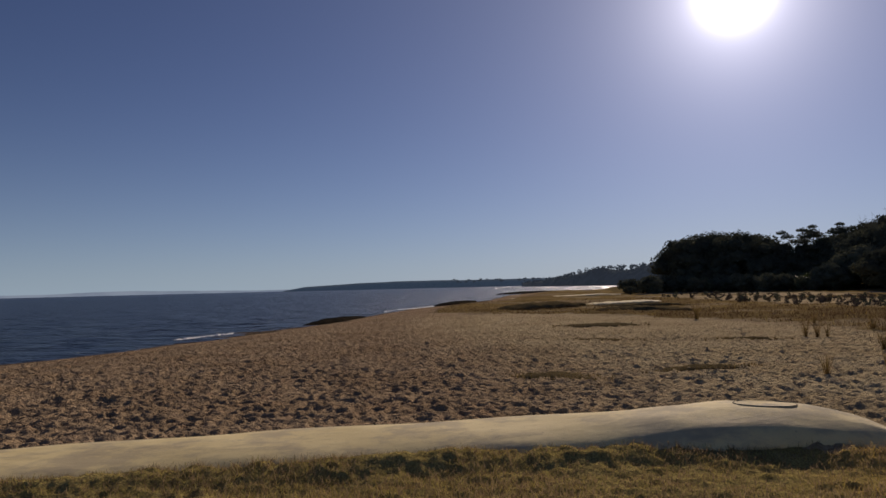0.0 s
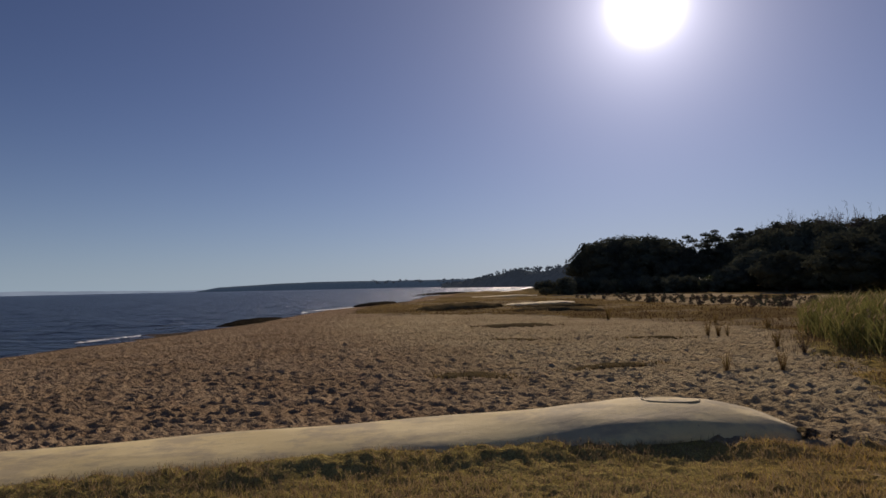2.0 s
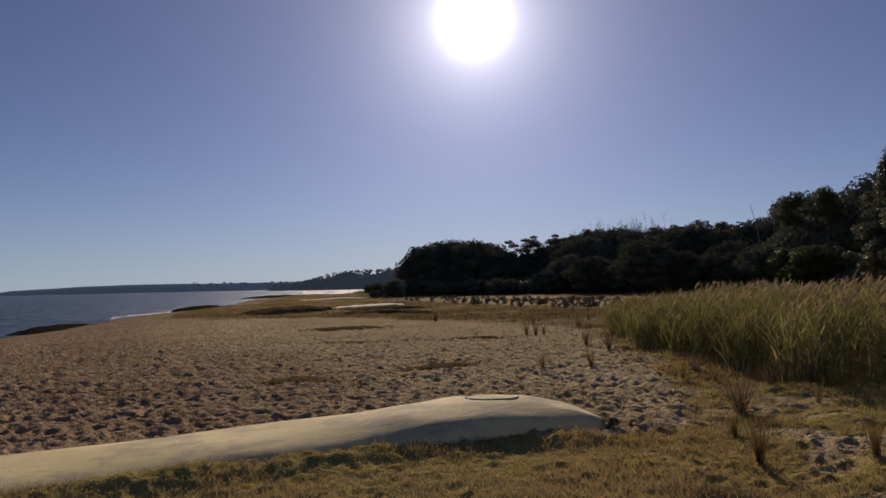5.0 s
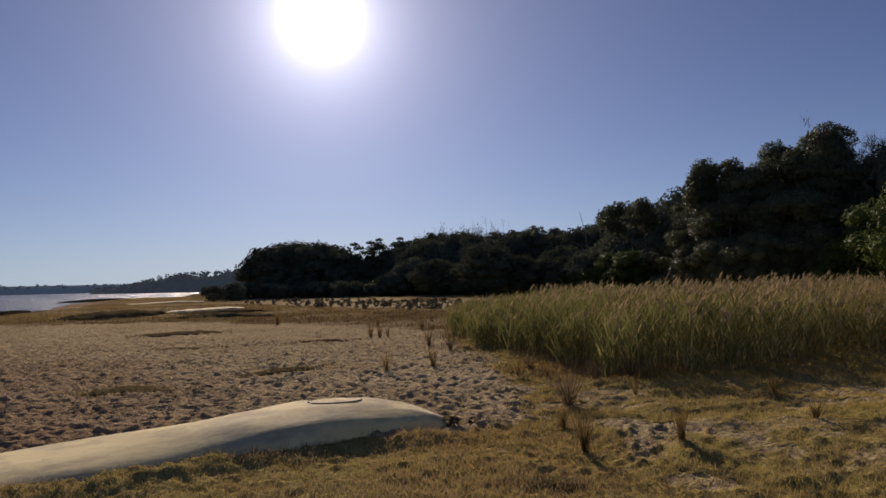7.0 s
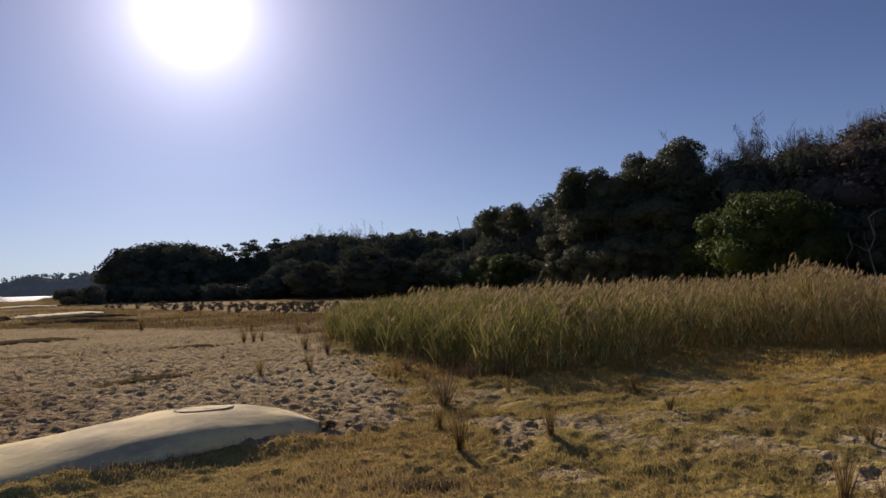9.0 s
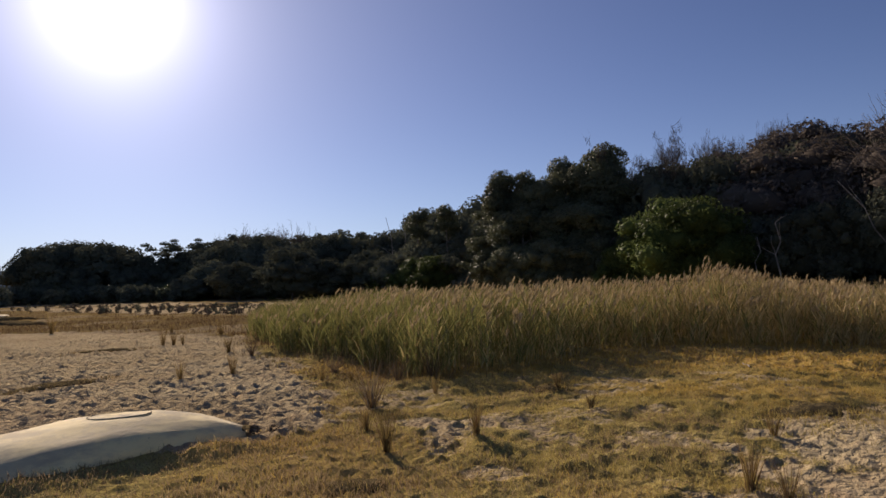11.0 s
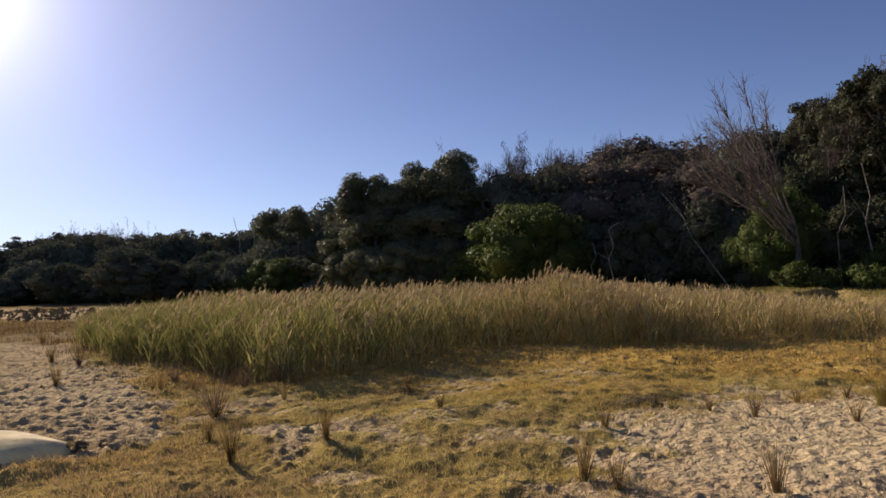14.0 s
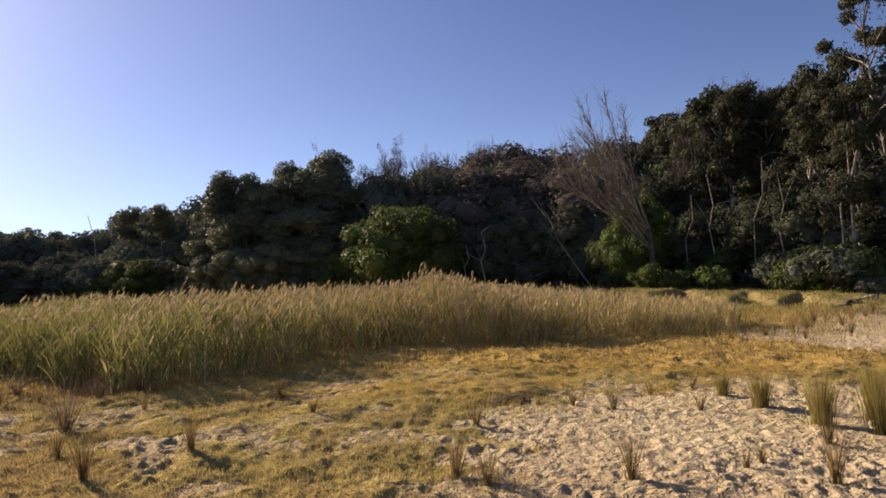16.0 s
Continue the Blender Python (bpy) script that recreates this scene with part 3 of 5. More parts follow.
def foam_line(points, width, label):
    sticks_v, sticks_q = [], []
    n = 60
    px = np.interp(np.linspace(0, 1, n), np.linspace(0, 1, len(points)), [p[0] for p in points])
    py = np.interp(np.linspace(0, 1, n), np.linspace(0, 1, len(points)), [p[1] for p in points])
    for i in range(n):
        w = width * max(0.3, 1.5 * rng.random() - 0.3) * math.sin(math.pi * (i + 0.5) / n) ** 0.5
        for k, (o, h) in enumerate(((-1, 0.0), (-0.3, 0.05), (0.4, 0.06), (1, 0.0))):
            sticks_v.append((px[i] + o * w, py[i] + 0.3 * o * w, SEA + 0.02 + h * (0.4 + rng.random())))
    for i in range(n - 1):
        for k in range(3):
            a = i * 4 + k
            sticks_q.append((a, a + 4, a + 5, a + 1))
    return tagged(new("foam", mesh_data("foam", np.array(sticks_v), np.array(sticks_q), mats=(M_FOAM,), smooth=True)),
                  label, "foam", group="breaking wavelets", kind="stuff")


foam_line([(-10.9, 34.4), (-10.1, 36.4), (-9.0, 38.6)], 0.2, "white foam of a small wave on the sand edge")
foam_line([(2.6, 80.5), (5.4, 83.0), (8, 86)], 0.7, "white foam at the tip of a far sand spit")
foam_line([(-1.2, 67), (0.4, 73.2), (4.5, 79.6)], 0.12, "thin white wash along the beach edge")

# ------------------------------------------------------------------ dark weed banks at the water's edge


def mound(name, material, points, half, high, label, category, group="", seed=1, base=None):
    """A long lumpy heap along a line, sunk a little into the ground."""
    n, m = 36, 10
    t = np.linspace(0, 1, n)
    k = np.linspace(0, 1, len(points))
    cx, cy = np.interp(t, k, [p[0] for p in points]), np.interp(t, k, [p[1] for p in points])
    dx, dy = np.gradient(cx), np.gradient(cy)
    norm = np.hypot(dx, dy)
    nx, ny = -dy / norm, dx / norm
    v = []
    for i in range(n):
        s = math.sin(math.pi * min(1, max(0, t[i] * 0.96 + 0.02))) ** 0.45
        for j in range(m + 1):
            a = math.pi * j / m
            lump = 0.75 + 0.5 * float(fbm(np.array([t[i] * 14.0]), np.array([j * 0.6 + seed * 7.0]), seed)[0])
            o = math.cos(a) * half * s * lump
            x, y = cx[i] + nx[i] * o, cy[i] + ny[i] * o
            z0 = base if base is not None else zat(x, y)
            v.append((x, y, z0 - 0.06 + math.sin(a) ** 0.7 * high * s * lump))
    q = [(i * (m + 1) + j, (i + 1) * (m + 1) + j, (i + 1) * (m + 1) + j + 1, i * (m + 1) + j + 1) for i in range(n - 1) for j in range(m)]
    return tagged(new(name, mesh_data(name, np.array(v), np.array(q), mats=(material,), smooth=True)), label, category, group=group)


mound("weed_bank", M_WRACK, [(-6.0, 45), (-4.4, 49), (-2.4, 57)], 0.8, 0.42, "dark bank of washed-up sea weed at the water's edge", "weed bank", "weed banks", 1, -0.75)
mound("weed_bank", M_WRACK, [(4.6, 80.5), (7.0, 84), (12, 104)], 1.1, 0.6, "dark bank of washed-up sea weed on a sand spit", "weed bank", "weed banks", 2, -0.75)
mound("weed_bank", M_WRACK, [(25, 170), (34, 184), (55, 207)], 2.0, 0.7, "dark far bank of sea weed along the shore", "weed bank", "weed banks", 3, -0.75)

# ------------------------------------------------------------------ geotextile tubes


def tube_body(name, line, sides=48, flat=None):
    """line: x, y, crest height, half width, half height; the low stretches are flat on top, the high ones round."""
    t = np.linspace(0, 1, 150)
    k = np.cumsum([0] + [math.dist(a[:2], b[:2]) for a, b in zip(line, line[1:])])
    k /= k[-1]
    cx, cy, cz, hw, hh = (np.interp(t, k, [p[c] for p in line]) for c in range(5))
    sq = 0.82 + 0.2 * steps(cx, 0.5, 3.2) if flat is None else np.full(len(t), flat)
    for c in (cx, cy, cz, hw, hh, sq):
        for _ in range(6):
            c[1:-1] = (c[:-2] + 2 * c[1:-1] + c[2:]) / 4
    dx, dy = np.gradient(cx), np.gradient(cy)
    norm = np.hypot(dx, dy)
    nx, ny = -dy / norm, dx / norm
    v = []
    for i in range(len(t)):
        for j in range(sides):
            a = 2 * math.pi * j / sides
            c, s = math.cos(a), math.sin(a)
            o = math.copysign(abs(c) ** sq[i], c) * hw[i] * (1.12 if c < 0 else 0.92)
            h = math.copysign(abs(s) ** sq[i], s) * hh[i]
            wav = 0.008 * math.sin(t[i] * 60 + c * 4) + (0.016 + 0.09 * float(steps(cx[i], 1.8, 3.4))) * (float(fbm(np.array([cx[i] * 1.3 + c * 0.8]), np.array([c * 2.8 + s * 1.4]), 91, 3)[0]) - 0.5)
            v.append((cx[i] + nx[i] * (o + wav), cy[i] + ny[i] * (o + wav), cz[i] - hh[i] + h + wav * 0.7))
    n = len(t)
    q = [(i * sides + j, i * sides + (j + 1) % sides, (i + 1) * sides + (j + 1) % sides, (i + 1) * sides + j) for i in range(n - 1) for j in range(sides)]
    v += [(cx[0], cy[0], cz[0] - hh[0]), (cx[-1], cy[-1], cz[-1] - hh[-1])]
    tri = [(n * sides, (j + 1) % sides, j) for j in range(sides)] + [(n * sides + 1, (n - 1) * sides + j, (n - 1) * sides + (j + 1) % sides) for j in range(sides)]
    return mesh_data(name, np.array(v), np.array(q), np.array(tri), mats=(M_CLOTH,), smooth=True)


tube = tagged(new("geotextile_tube"), "long cream sand-filled geotextile tube half buried between beach and turf", "sand tube")
part("body", tube_body("body", TUBE_LINE), tube)


def inlet_flap():
    """An oval cover patch with a rolled rim, lying on the crest."""
    bm = bmesh.new()
    n, rings_ = 40, ((0.0, 0.006), (0.55, 0.009), (0.88, 0.006), (0.95, 0.015), (1.0, 0.012), (1.02, -0.03))
    loops = []
    for f, h in rings_:
        loop = []
        for j in range(n):
            a = 2 * math.pi * j / n
            x, y = 0.31 * f * math.cos(a), 0.19 * f * math.sin(a) * (1 + 0.12 * math.cos(2 * a))
            loop.append(bm.verts.new((x, y, h - 0.4 * y * y - 0.12 * x * x + 0.003 * math.sin(3 * a + 9 * f))))
        loops.append(loop)
    for a, b in zip(loops, loops[1:]):
        for j in range(n):
            bm.faces.new((a[j], a[(j + 1) % n], b[(j + 1) % n], b[j]))
    bmesh.ops.remove_doubles(bm, verts=bm.verts, dist=1e-5)
    return bm_mesh("inlet_flap", bm, M_CLOTH)


flap = part("inlet_flap", inlet_flap(), tube, "oval sewn-on filling flap with a raised rim")
rim = Sticks()
rim.add([(0.305 * math.cos(a), 0.187 * math.sin(a) * (1 + 0.12 * math.cos(2 * a)), 0.013 - 0.014 * math.sin(a) ** 2 - 0.011 * math.cos(a) ** 2) for a in np.linspace(0, 2 * math.pi, 49)], [0.0065] * 49, 6)
part("rim", rim.mesh("rim", M_SEAM), flap, "dark stitched rolled rim")
flap.matrix_basis = pose(3.84, 6.95, 0.308, 0, 0, -24)


def end_fold():
    """The gathered, dirty end of the cloth."""
    v, q = [], []
    for i in range(9):
        t = i / 8
        for j in range(9):
            u = j / 8 - 0.5
            z = 0.05 * (1 - t) * (1 - (2 * u) ** 2) + 0.010 * math.sin(u * 26 + t * 5) * (0.4 + t)
            v.append((4.9 + 0.2 * t + 0.02 * math.sin(u * 20), 6.50 - 0.12 * t + u * (0.36 - 0.1 * t), 0.01 + z))
    for i in range(8):
        for j in range(8):
            a = i * 9 + j
            q.append((a, a + 9, a + 10, a + 1))
    return mesh_data("end_fold", np.array(v), np.array(q), mats=(M_MAT,), smooth=True)


part("end_fold", end_fold(), tube, "crumpled dark dirty cloth end")
for (ax, ay), (bx, by), hw in (((14.3, 51.3), (21.1, 53.8), 1.0), ((16.0, 97), (30.6, 91.5), 1.5)):
    za, zb = zat(ax, ay), zat(bx, by)
    far_tube = tagged(new("geotextile_tube"), "distant pale sand-filled tube lying in the grass", "sand tube", group="distant sand tubes")
    part("body", tube_body("body", [(ax, ay, za + 0.05, hw * 0.4, 0.2), (ax + (bx - ax) * 0.15, ay + (by - ay) * 0.15, za + 0.16, hw, 0.32),
                                    (ax + (bx - ax) * 0.8, ay + (by - ay) * 0.8, zb + 0.22, hw, 0.32), (bx, by, zb + 0.1, hw * 0.3, 0.2)], 24, 0.62), far_tube)

# ------------------------------------------------------------------ far shores


def ridge(name, material, crest, depth, label, lumpy, seed):
    """A wooded strip of coast: crest rows of azimuth, distance, height."""
    n, m = 220, 12
    az = np.linspace(crest[0][0], crest[-1][0], n)
    k = [p[0] for p in crest]
    r, h = np.interp(az, k, [p[1] for p in crest]), np.interp(az, k, [p[2] for p in crest])
    v = []
    for i in range(n):
        for j in range(m + 1):
            u = j / m
            rr = r[i] + depth * u
            x, y = at(az[i], rr)
            prof = math.sin(math.pi * min(1.0, u * 1.25)) ** 0.55 if u < 0.8 else 0.0
            bump = float(fbm(np.array([x / lumpy]), np.array([y / lumpy]), seed, 5)[0])
            v.append((x, y, SEA - 0.3 + prof * h[i] * (0.55 + 0.8 * bump)))
    q = [(i * (m + 1) + j, i * (m + 1) + j + 1, (i + 1) * (m + 1) + j + 1, (i + 1) * (m + 1) + j) for i in range(n - 1) for j in range(m)]
    return tagged(new(name, mesh_data(name, np.array(v), np.array(q), mats=(material,), smooth=True)), label, "coast", kind="structure")


def crest_woods(crest, depth, count, size, seed, label):
    g = np.random.default_rng(seed)
    az = g.uniform(crest[0][0], crest[-1][0], count)
    k = [p[0] for p in crest]
    r = np.interp(az, k, [p[1] for p in crest]) + depth * g.uniform(0.1, 0.5, count)
    h = np.interp(az, k, [p[2] for p in crest])
    c = np.stack([r * np.sin(np.radians(az)), r * np.cos(np.radians(az)), SEA + h * g.uniform(0.15, 1.02, count)], -1)
    pts = clumps(g, c, size * g.uniform(0.5, 1.2, count), 22, 0.6)
    v, q = leaves(g, pts, size * 0.6, size * 0.4, 0.1)
    return tagged(new("coastal_woods", mesh_data("coastal_woods", v, q, mats=(M_FAR,))), label, "woods", kind="stuff")


CAPE = [(10.6, 900, 6), (12.5, 860, 9), (14.0, 800, 12), (14.9, 760, 17), (17, 720, 19), (19, 690, 20), (21.5, 660, 21), (26, 600, 22)]
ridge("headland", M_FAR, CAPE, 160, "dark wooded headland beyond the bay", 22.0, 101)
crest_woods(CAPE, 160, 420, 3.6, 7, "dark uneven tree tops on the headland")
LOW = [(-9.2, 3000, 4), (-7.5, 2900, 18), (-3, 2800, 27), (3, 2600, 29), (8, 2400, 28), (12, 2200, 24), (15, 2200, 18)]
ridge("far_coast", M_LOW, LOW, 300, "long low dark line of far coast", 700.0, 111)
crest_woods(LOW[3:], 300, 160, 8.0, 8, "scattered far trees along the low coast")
HAZE = [(-46, 4600, 15), (-30, 4600, 18), (-20, 4600, 26), (-14, 4600, 14), (-8, 4600, 12)]
ridge("hazy_coast", M_HAZE, HAZE, 150, "pale hazy strip of coast on the horizon", 300.0, 121)

# ------------------------------------------------------------------ trees


def bent(rng, start, direction, length, n, wander, lift=0.0):
    p, d = Vector(start), Vector(direction).normalized()
    pts = [p.copy()]
    for _ in range(n):
        d = (d + Vector(rng.normal(0, wander, 3)) + Vector((0, 0, lift))).normalized()
        p = p + d * (length / n)
        pts.append(p.copy())
    return pts, d


def spray(g, p, length, width):
    """Loose drooping leaves."""
    n = len(p)
    t = g.normal(size=(n, 3)) + np.array([0, 0, -0.9])
    t /= np.linalg.norm(t, axis=1)[:, None]
    s = np.cross(t, g.normal(size=(n, 3)))
    s /= np.linalg.norm(s, axis=1)[:, None] + 1e-9
    return np.stack([p - s * width / 2, p + s * width / 2, p + t * length], 1).reshape(-1, 3), np.arange(3 * n).reshape(n, 3)


def make_tree(seed, height, kind, leaf, bark, label, category="tree", per=66, leafy=1.0):
    """One tree in one of several habits: dome, gum, tall, umbrella."""
    g = np.random.default_rng(seed)
    tree = tagged(new("tree"), label, category)
    st, tips, limb_meshes = Sticks(), [], []
    habit = {"dome": (0.55, 0.14, 9, 0.46, 0.6), "gum": (0.72, 0.22, 11, 0.36, 0.9), "tall": (0.80, 0.28, 12, 0.25, 0.95), "umbrella": (0.7, 0.6, 8, 0.5, 0.5), "head": (0.84, 0.72, 6, 0.2, 1.0), "airy": (0.86, 0.4, 13, 0.30, 0.8)}[kind]
    trunk_to, first, limbs, reach, rise = habit
    r0 = height * {"tall": 0.010, "airy": 0.006}.get(kind, 0.015) + 0.05
    pts, _ = bent(g, (0, 0, -0.3), (g.normal(0, 0.08), g.normal(0, 0.08), 1), height * trunk_to, 8, 0.06)
    st.add(pts, np.linspace(r0, r0 * 0.16, len(pts)), 5 if kind == "dome" else 7)
    for i in range(limbs):
        f = first + (1 - first) * (i + g.random()) / limbs
        a = i * 2.4 + g.normal(0, 0.3)
        base = pts[min(len(pts) - 1, int(f * (len(pts) - 1)))]
        length = height * reach * (0.55 + 0.45 * g.random()) * (1.1 - 0.45 * f)
        lp, d = bent(g, base, (math.cos(a), math.sin(a), rise * (0.5 + g.random())), length, 5, 0.16, 0.08)
        own = st if kind == "dome" else Sticks()
        own.add(lp, np.linspace(r0 * 0.42, r0 * 0.10, len(lp)), 3 if kind == "dome" else 5)
        if own is not st:
            limb_meshes.append(own)
        tips.append(lp[-1])
        tips.append(lp[-2])
        for _ in range(1 if kind == "dome" else 3):
            sp, _d = bent(g, lp[2 + int(g.integers(3))], d + Vector(g.normal(0, 0.7, 3)) + Vector((0, 0, 0.4)), length * 0.45, 3, 0.2, 0.05)
            own.add(sp, np.linspace(r0 * 0.16, r0 * 0.05, len(sp)), 3)
            tips.append(sp[-1])
    tips.append(pts[-1])
    tips = np.array([tuple(p) for p in tips])
    if kind == "dome":
        # a dense rounded crown of overlapping heads down to the ground
        n = 34
        u = g.normal(size=(n, 3))
        u /= np.linalg.norm(u, axis=1)[:, None]
        u[:, 2] = np.abs(u[:, 2]) * 1.15 - 0.25
        c = u * np.array([0.40, 0.40, 0.42]) * height * g.uniform(0.6, 1.12, n)[:, None] + np.array([0, 0, height * 0.42])
        c[:, 2] = np.maximum(c[:, 2], height * 0.07)
        c = np.concatenate([c, [[0, 0, height * 0.45], [0.1 * height, 0, height * 0.25], [-0.1 * height, 0, height * 0.25]]])
        r = np.concatenate([height * g.uniform(0.08, 0.20, n), [height * 0.32, height * 0.28, height * 0.28]])
        v, q = billows(g, c, r, per, leafy * height * 0.038, leafy * height * 0.021, 0.85, 0.8)
    elif kind == "umbrella":
        c = tips[::3] + np.array([0, 0, height * 0.03])
        v, q = billows(g, c, height * g.uniform(0.06, 0.12, len(c)), per, 0.26, 0.14, 0.5, 0.4)
    else:
        # separate arched heads of fine leaves at the limb ends, with gaps between
        count = min(len(tips), {"gum": 30, "tall": 34, "head": 11, "airy": 34}[kind])
        c = tips[g.choice(len(tips), count, replace=False)] + g.normal(0, height * 0.02, (count, 3))
        c[0] = tuple(pts[-1])
        c[:, 2] = np.minimum(c[:, 2], np.percentile(c[:, 2], 92) + np.abs(g.normal(0, height * 0.02, count)))
        r = height * g.uniform(0.045, 0.095, count) * {"gum": 1.0, "tall": 0.62, "head": 1.05, "airy": 0.42}[kind]
        v, q = billows(g, c, r, per, 0.27, 0.12, 0.8, 0.55, 0.66, 0.6, 0.28, 0.48)
        # thin hanging sprays under and between the heads
        loose = clumps(g, c, r * 1.25, per // 250, 0.9, 0.6)
        loose[:, 2] -= np.abs(g.normal(0, height * 0.035, len(loose)))
        v2, q2 = spray(g, loose, 0.24, 0.09)
        v, q = np.concatenate([v, v2]), np.concatenate([q, q2 + len(v)])
    fit = height / float(np.percentile(v[:, 2], 99.6))
    v *= fit
    v[:, 2] = np.maximum(v[:, 2], 0.05)
    st.v = [p * fit for p in st.v]
    trunk = part("trunk", st.mesh("trunk", bark), tree)
    for own in limb_meshes:
        own.v = [p * fit for p in own.v]
        part("limb", own.mesh("limb", bark), trunk)
    part("crown", mesh_data("crown", v, None, q, mats=(leaf,), smooth=True), tree)
    return tree


def make_bare(seed, height, lean, label, stems=4, spread=0.55, fuzz=None, bark=None, twig=(0.22, 0.05, -0.2, 9), bole=0.36):
    """A leafless tree: stems forking into ever finer upswept twigs."""
    g = np.random.default_rng(seed)
    tree = tagged(new("tree"), label, "tree")
    st, tw, fine = Sticks(), Sticks(), []

    def grow(base, d, length, r, level):
        pts, d2 = bent(g, base, d, length, 4 if level < 3 else 2, 0.09, 0.03)
        (st if level < 2 else tw).add(pts, np.linspace(r, r * 0.55, len(pts)), 6 if level == 0 else 3)
        fine.append(pts[-1])
        if level == 4:
            return
        for i in range((3, 4, 4, 3)[level]):
            at_ = pts[int(g.integers(1 if level else (2 if bole < 0.4 else 3), len(pts)))]
            nd = d2 + Vector(g.normal(0, 0.42, 3)) + Vector((lean[0] * 0.15, lean[1] * 0.15, 0.22))
            grow(at_, nd, length * g.uniform(0.5, 0.78), r * 0.56, level + 1)

    for i in range(stems):
        a = i * 2.4 + 1
        grow((0.15 * math.cos(a), 0.15 * math.sin(a), -0.3), Vector((math.cos(a) * spread * 0.5 + lean[0], math.sin(a) * spread * 0.5 + lean[1], 1)), height * bole, height * 0.008 + 0.012, 0)
    fit = height / max(p.z for p in tw.v)
    st.v, tw.v = [p * fit for p in st.v], [p * fit for p in tw.v]
    fine = [p * fit for p in fine]
    part("trunk", st.mesh("trunk", bark or M_TWIG), tree)
    part("twig_crown", tw.mesh("twig_crown", M_TWIG), tree, "fine bare twigs")
    if fuzz:
        c = np.array([tuple(p) for p in fine])
        c = c[c[:, 2] > height * 0.25]
        pos = np.repeat(c, twig[3], 0) + g.normal(0, height * (0.02 if fuzz == M_BROWN else 0.016), (len(c) * twig[3], 3))
        v, q = leaves(g, pos, twig[0], twig[1], twig[2])
        part("crown", mesh_data("crown", v, q, mats=(fuzz,)), tree)
    return tree


def make_shrub(seed, size, leaf, label, category="shrub", tall=0.8, n=26, per=1100, leaf_len=0.09):
    g = np.random.default_rng(seed)
    shrub = tagged(new("shrub"), label, category)
    st = Sticks()
    for i in range(7):
        a = i * 2.4
        p, _ = bent(g, (0, 0, -0.05), (math.cos(a) * 0.6, math.sin(a) * 0.6, 1), size * tall * 0.7, 4, 0.15)
        st.add(p, np.linspace(size * 0.02 + 0.004, size * 0.005, len(p)), 4)
    part("trunk", st.mesh("trunk", M_BARK), shrub)
    u = g.normal(size=(n, 3))
    u /= np.linalg.norm(u, axis=1)[:, None]
    c = np.abs(u) * np.sign(u) * np.array([size * 0.5, size * 0.5, size * tall * 0.42]) * g.uniform(0.4, 1, n)[:, None] + np.array([0, 0, size * tall * 0.42])
    v, q = billows(g, c, size * g.uniform(0.10, 0.21, n), per, leaf_len, leaf_len * 0.5, 0.9, 0.8, 0.6, -0.2, 0.35)
    v[:, 2] = np.maximum(v[:, 2], 0.02)
    part("crown", mesh_data("crown", v, None, q, mats=(leaf,), smooth=True), shrub)
    return shrub


def put(ob, m):
    """The thing itself at the pose m, or a copy of it once it stands."""
    if ob.get("placed"):
        own = ob.scale
        return copy_thing(ob, m @ Matrix.Diagonal((1 / own[0], 1 / own[1], 1 / own[2], 1)))
    ob["placed"] = 1
    ob.matrix_basis = m
    return ob


def stand(ob, az, r, scale=1.0, turn=0.0, group=""):
    """Set a made thing, or a copy of it, on the ground."""
    x, y = at(az, r)
    m = pose(x, y, zat(x, y) - 0.05, 0, 0, turn)
    s = scale if isinstance(scale, tuple) else (scale, scale, scale)
    m = m @ Matrix.Diagonal((*s, 1))
    ob = put(ob, m)
    if group:
        ob["group"] = group
    return ob


DOMES = [make_tree(11 + i, 10.0, "dome", M_LEAF, M_BARK, "dense dark green coastal scrub tree with a rounded crown", "tree", 3600, 1.1) for i in range(4)]
NEARER = [make_tree(21 + i, 10.0, "dome", M_LEAF, M_BARK, "dense dark green coastal scrub tree with fine leaves", "tree", 5200, 0.88) for i in range(2)]
SHADED = [make_tree(25 + i, 10.0, "dome", M_SHADED_SCRUB, M_BARK, "fine-leaved scrub under the gums, leaves coloured dark for the shade there", "tree", 4400, 0.9) for i in range(2)]
GREENS = [make_tree(31 + i, 8.0, "dome", M_BRIGHT, M_BARK, "bushy bright green tree rounded down to the ground", "tree", 8500, 0.68) for i in range(2)]
BUSHES = [make_tree(35 + i, 8.0, "dome", M_GUM, M_BARK, "rounded grey-green bush of young gum leaves", "tree", 8500, 0.68) for i in range(2)]
GUMS = [make_tree(41 + i, 14.0, "gum", M_GUM, M_PALE, "grey-green gum tree with drooping clumped leaves", "tree", 7600) for i in range(3)]
TALLS = [make_tree(51 + i, 15.0, "tall", M_EUC, M_PALE, "slender tall eucalypt with pale bare trunk and high crown", "tree", 6000) for i in range(3)]
HEADS = [make_tree(45 + i, 14.0, "head", M_GUM, M_PALE, "tall gum with arched leaf heads on bare upper limbs", "tree", 4200) for i in range(2)]
AIRY = make_tree(57, 17.0, "airy", M_EUC, M_PALE, "tall open eucalypt with feathery crown and sky showing through", "tree", 4800)
UMBRELLA = make_tree(61, 9.5, "umbrella", M_LEAF, M_BARK, "open flat-topped tree with sky between its limbs", "tree", 2600)
BARES = [make_bare(71 + i, 9.0, (0, 0), "leafless grey tree with fine upswept twigs", 3, 0.8, M_TWIGS, None, (0.55, 0.026, -2.2, 9)) for i in range(2)]
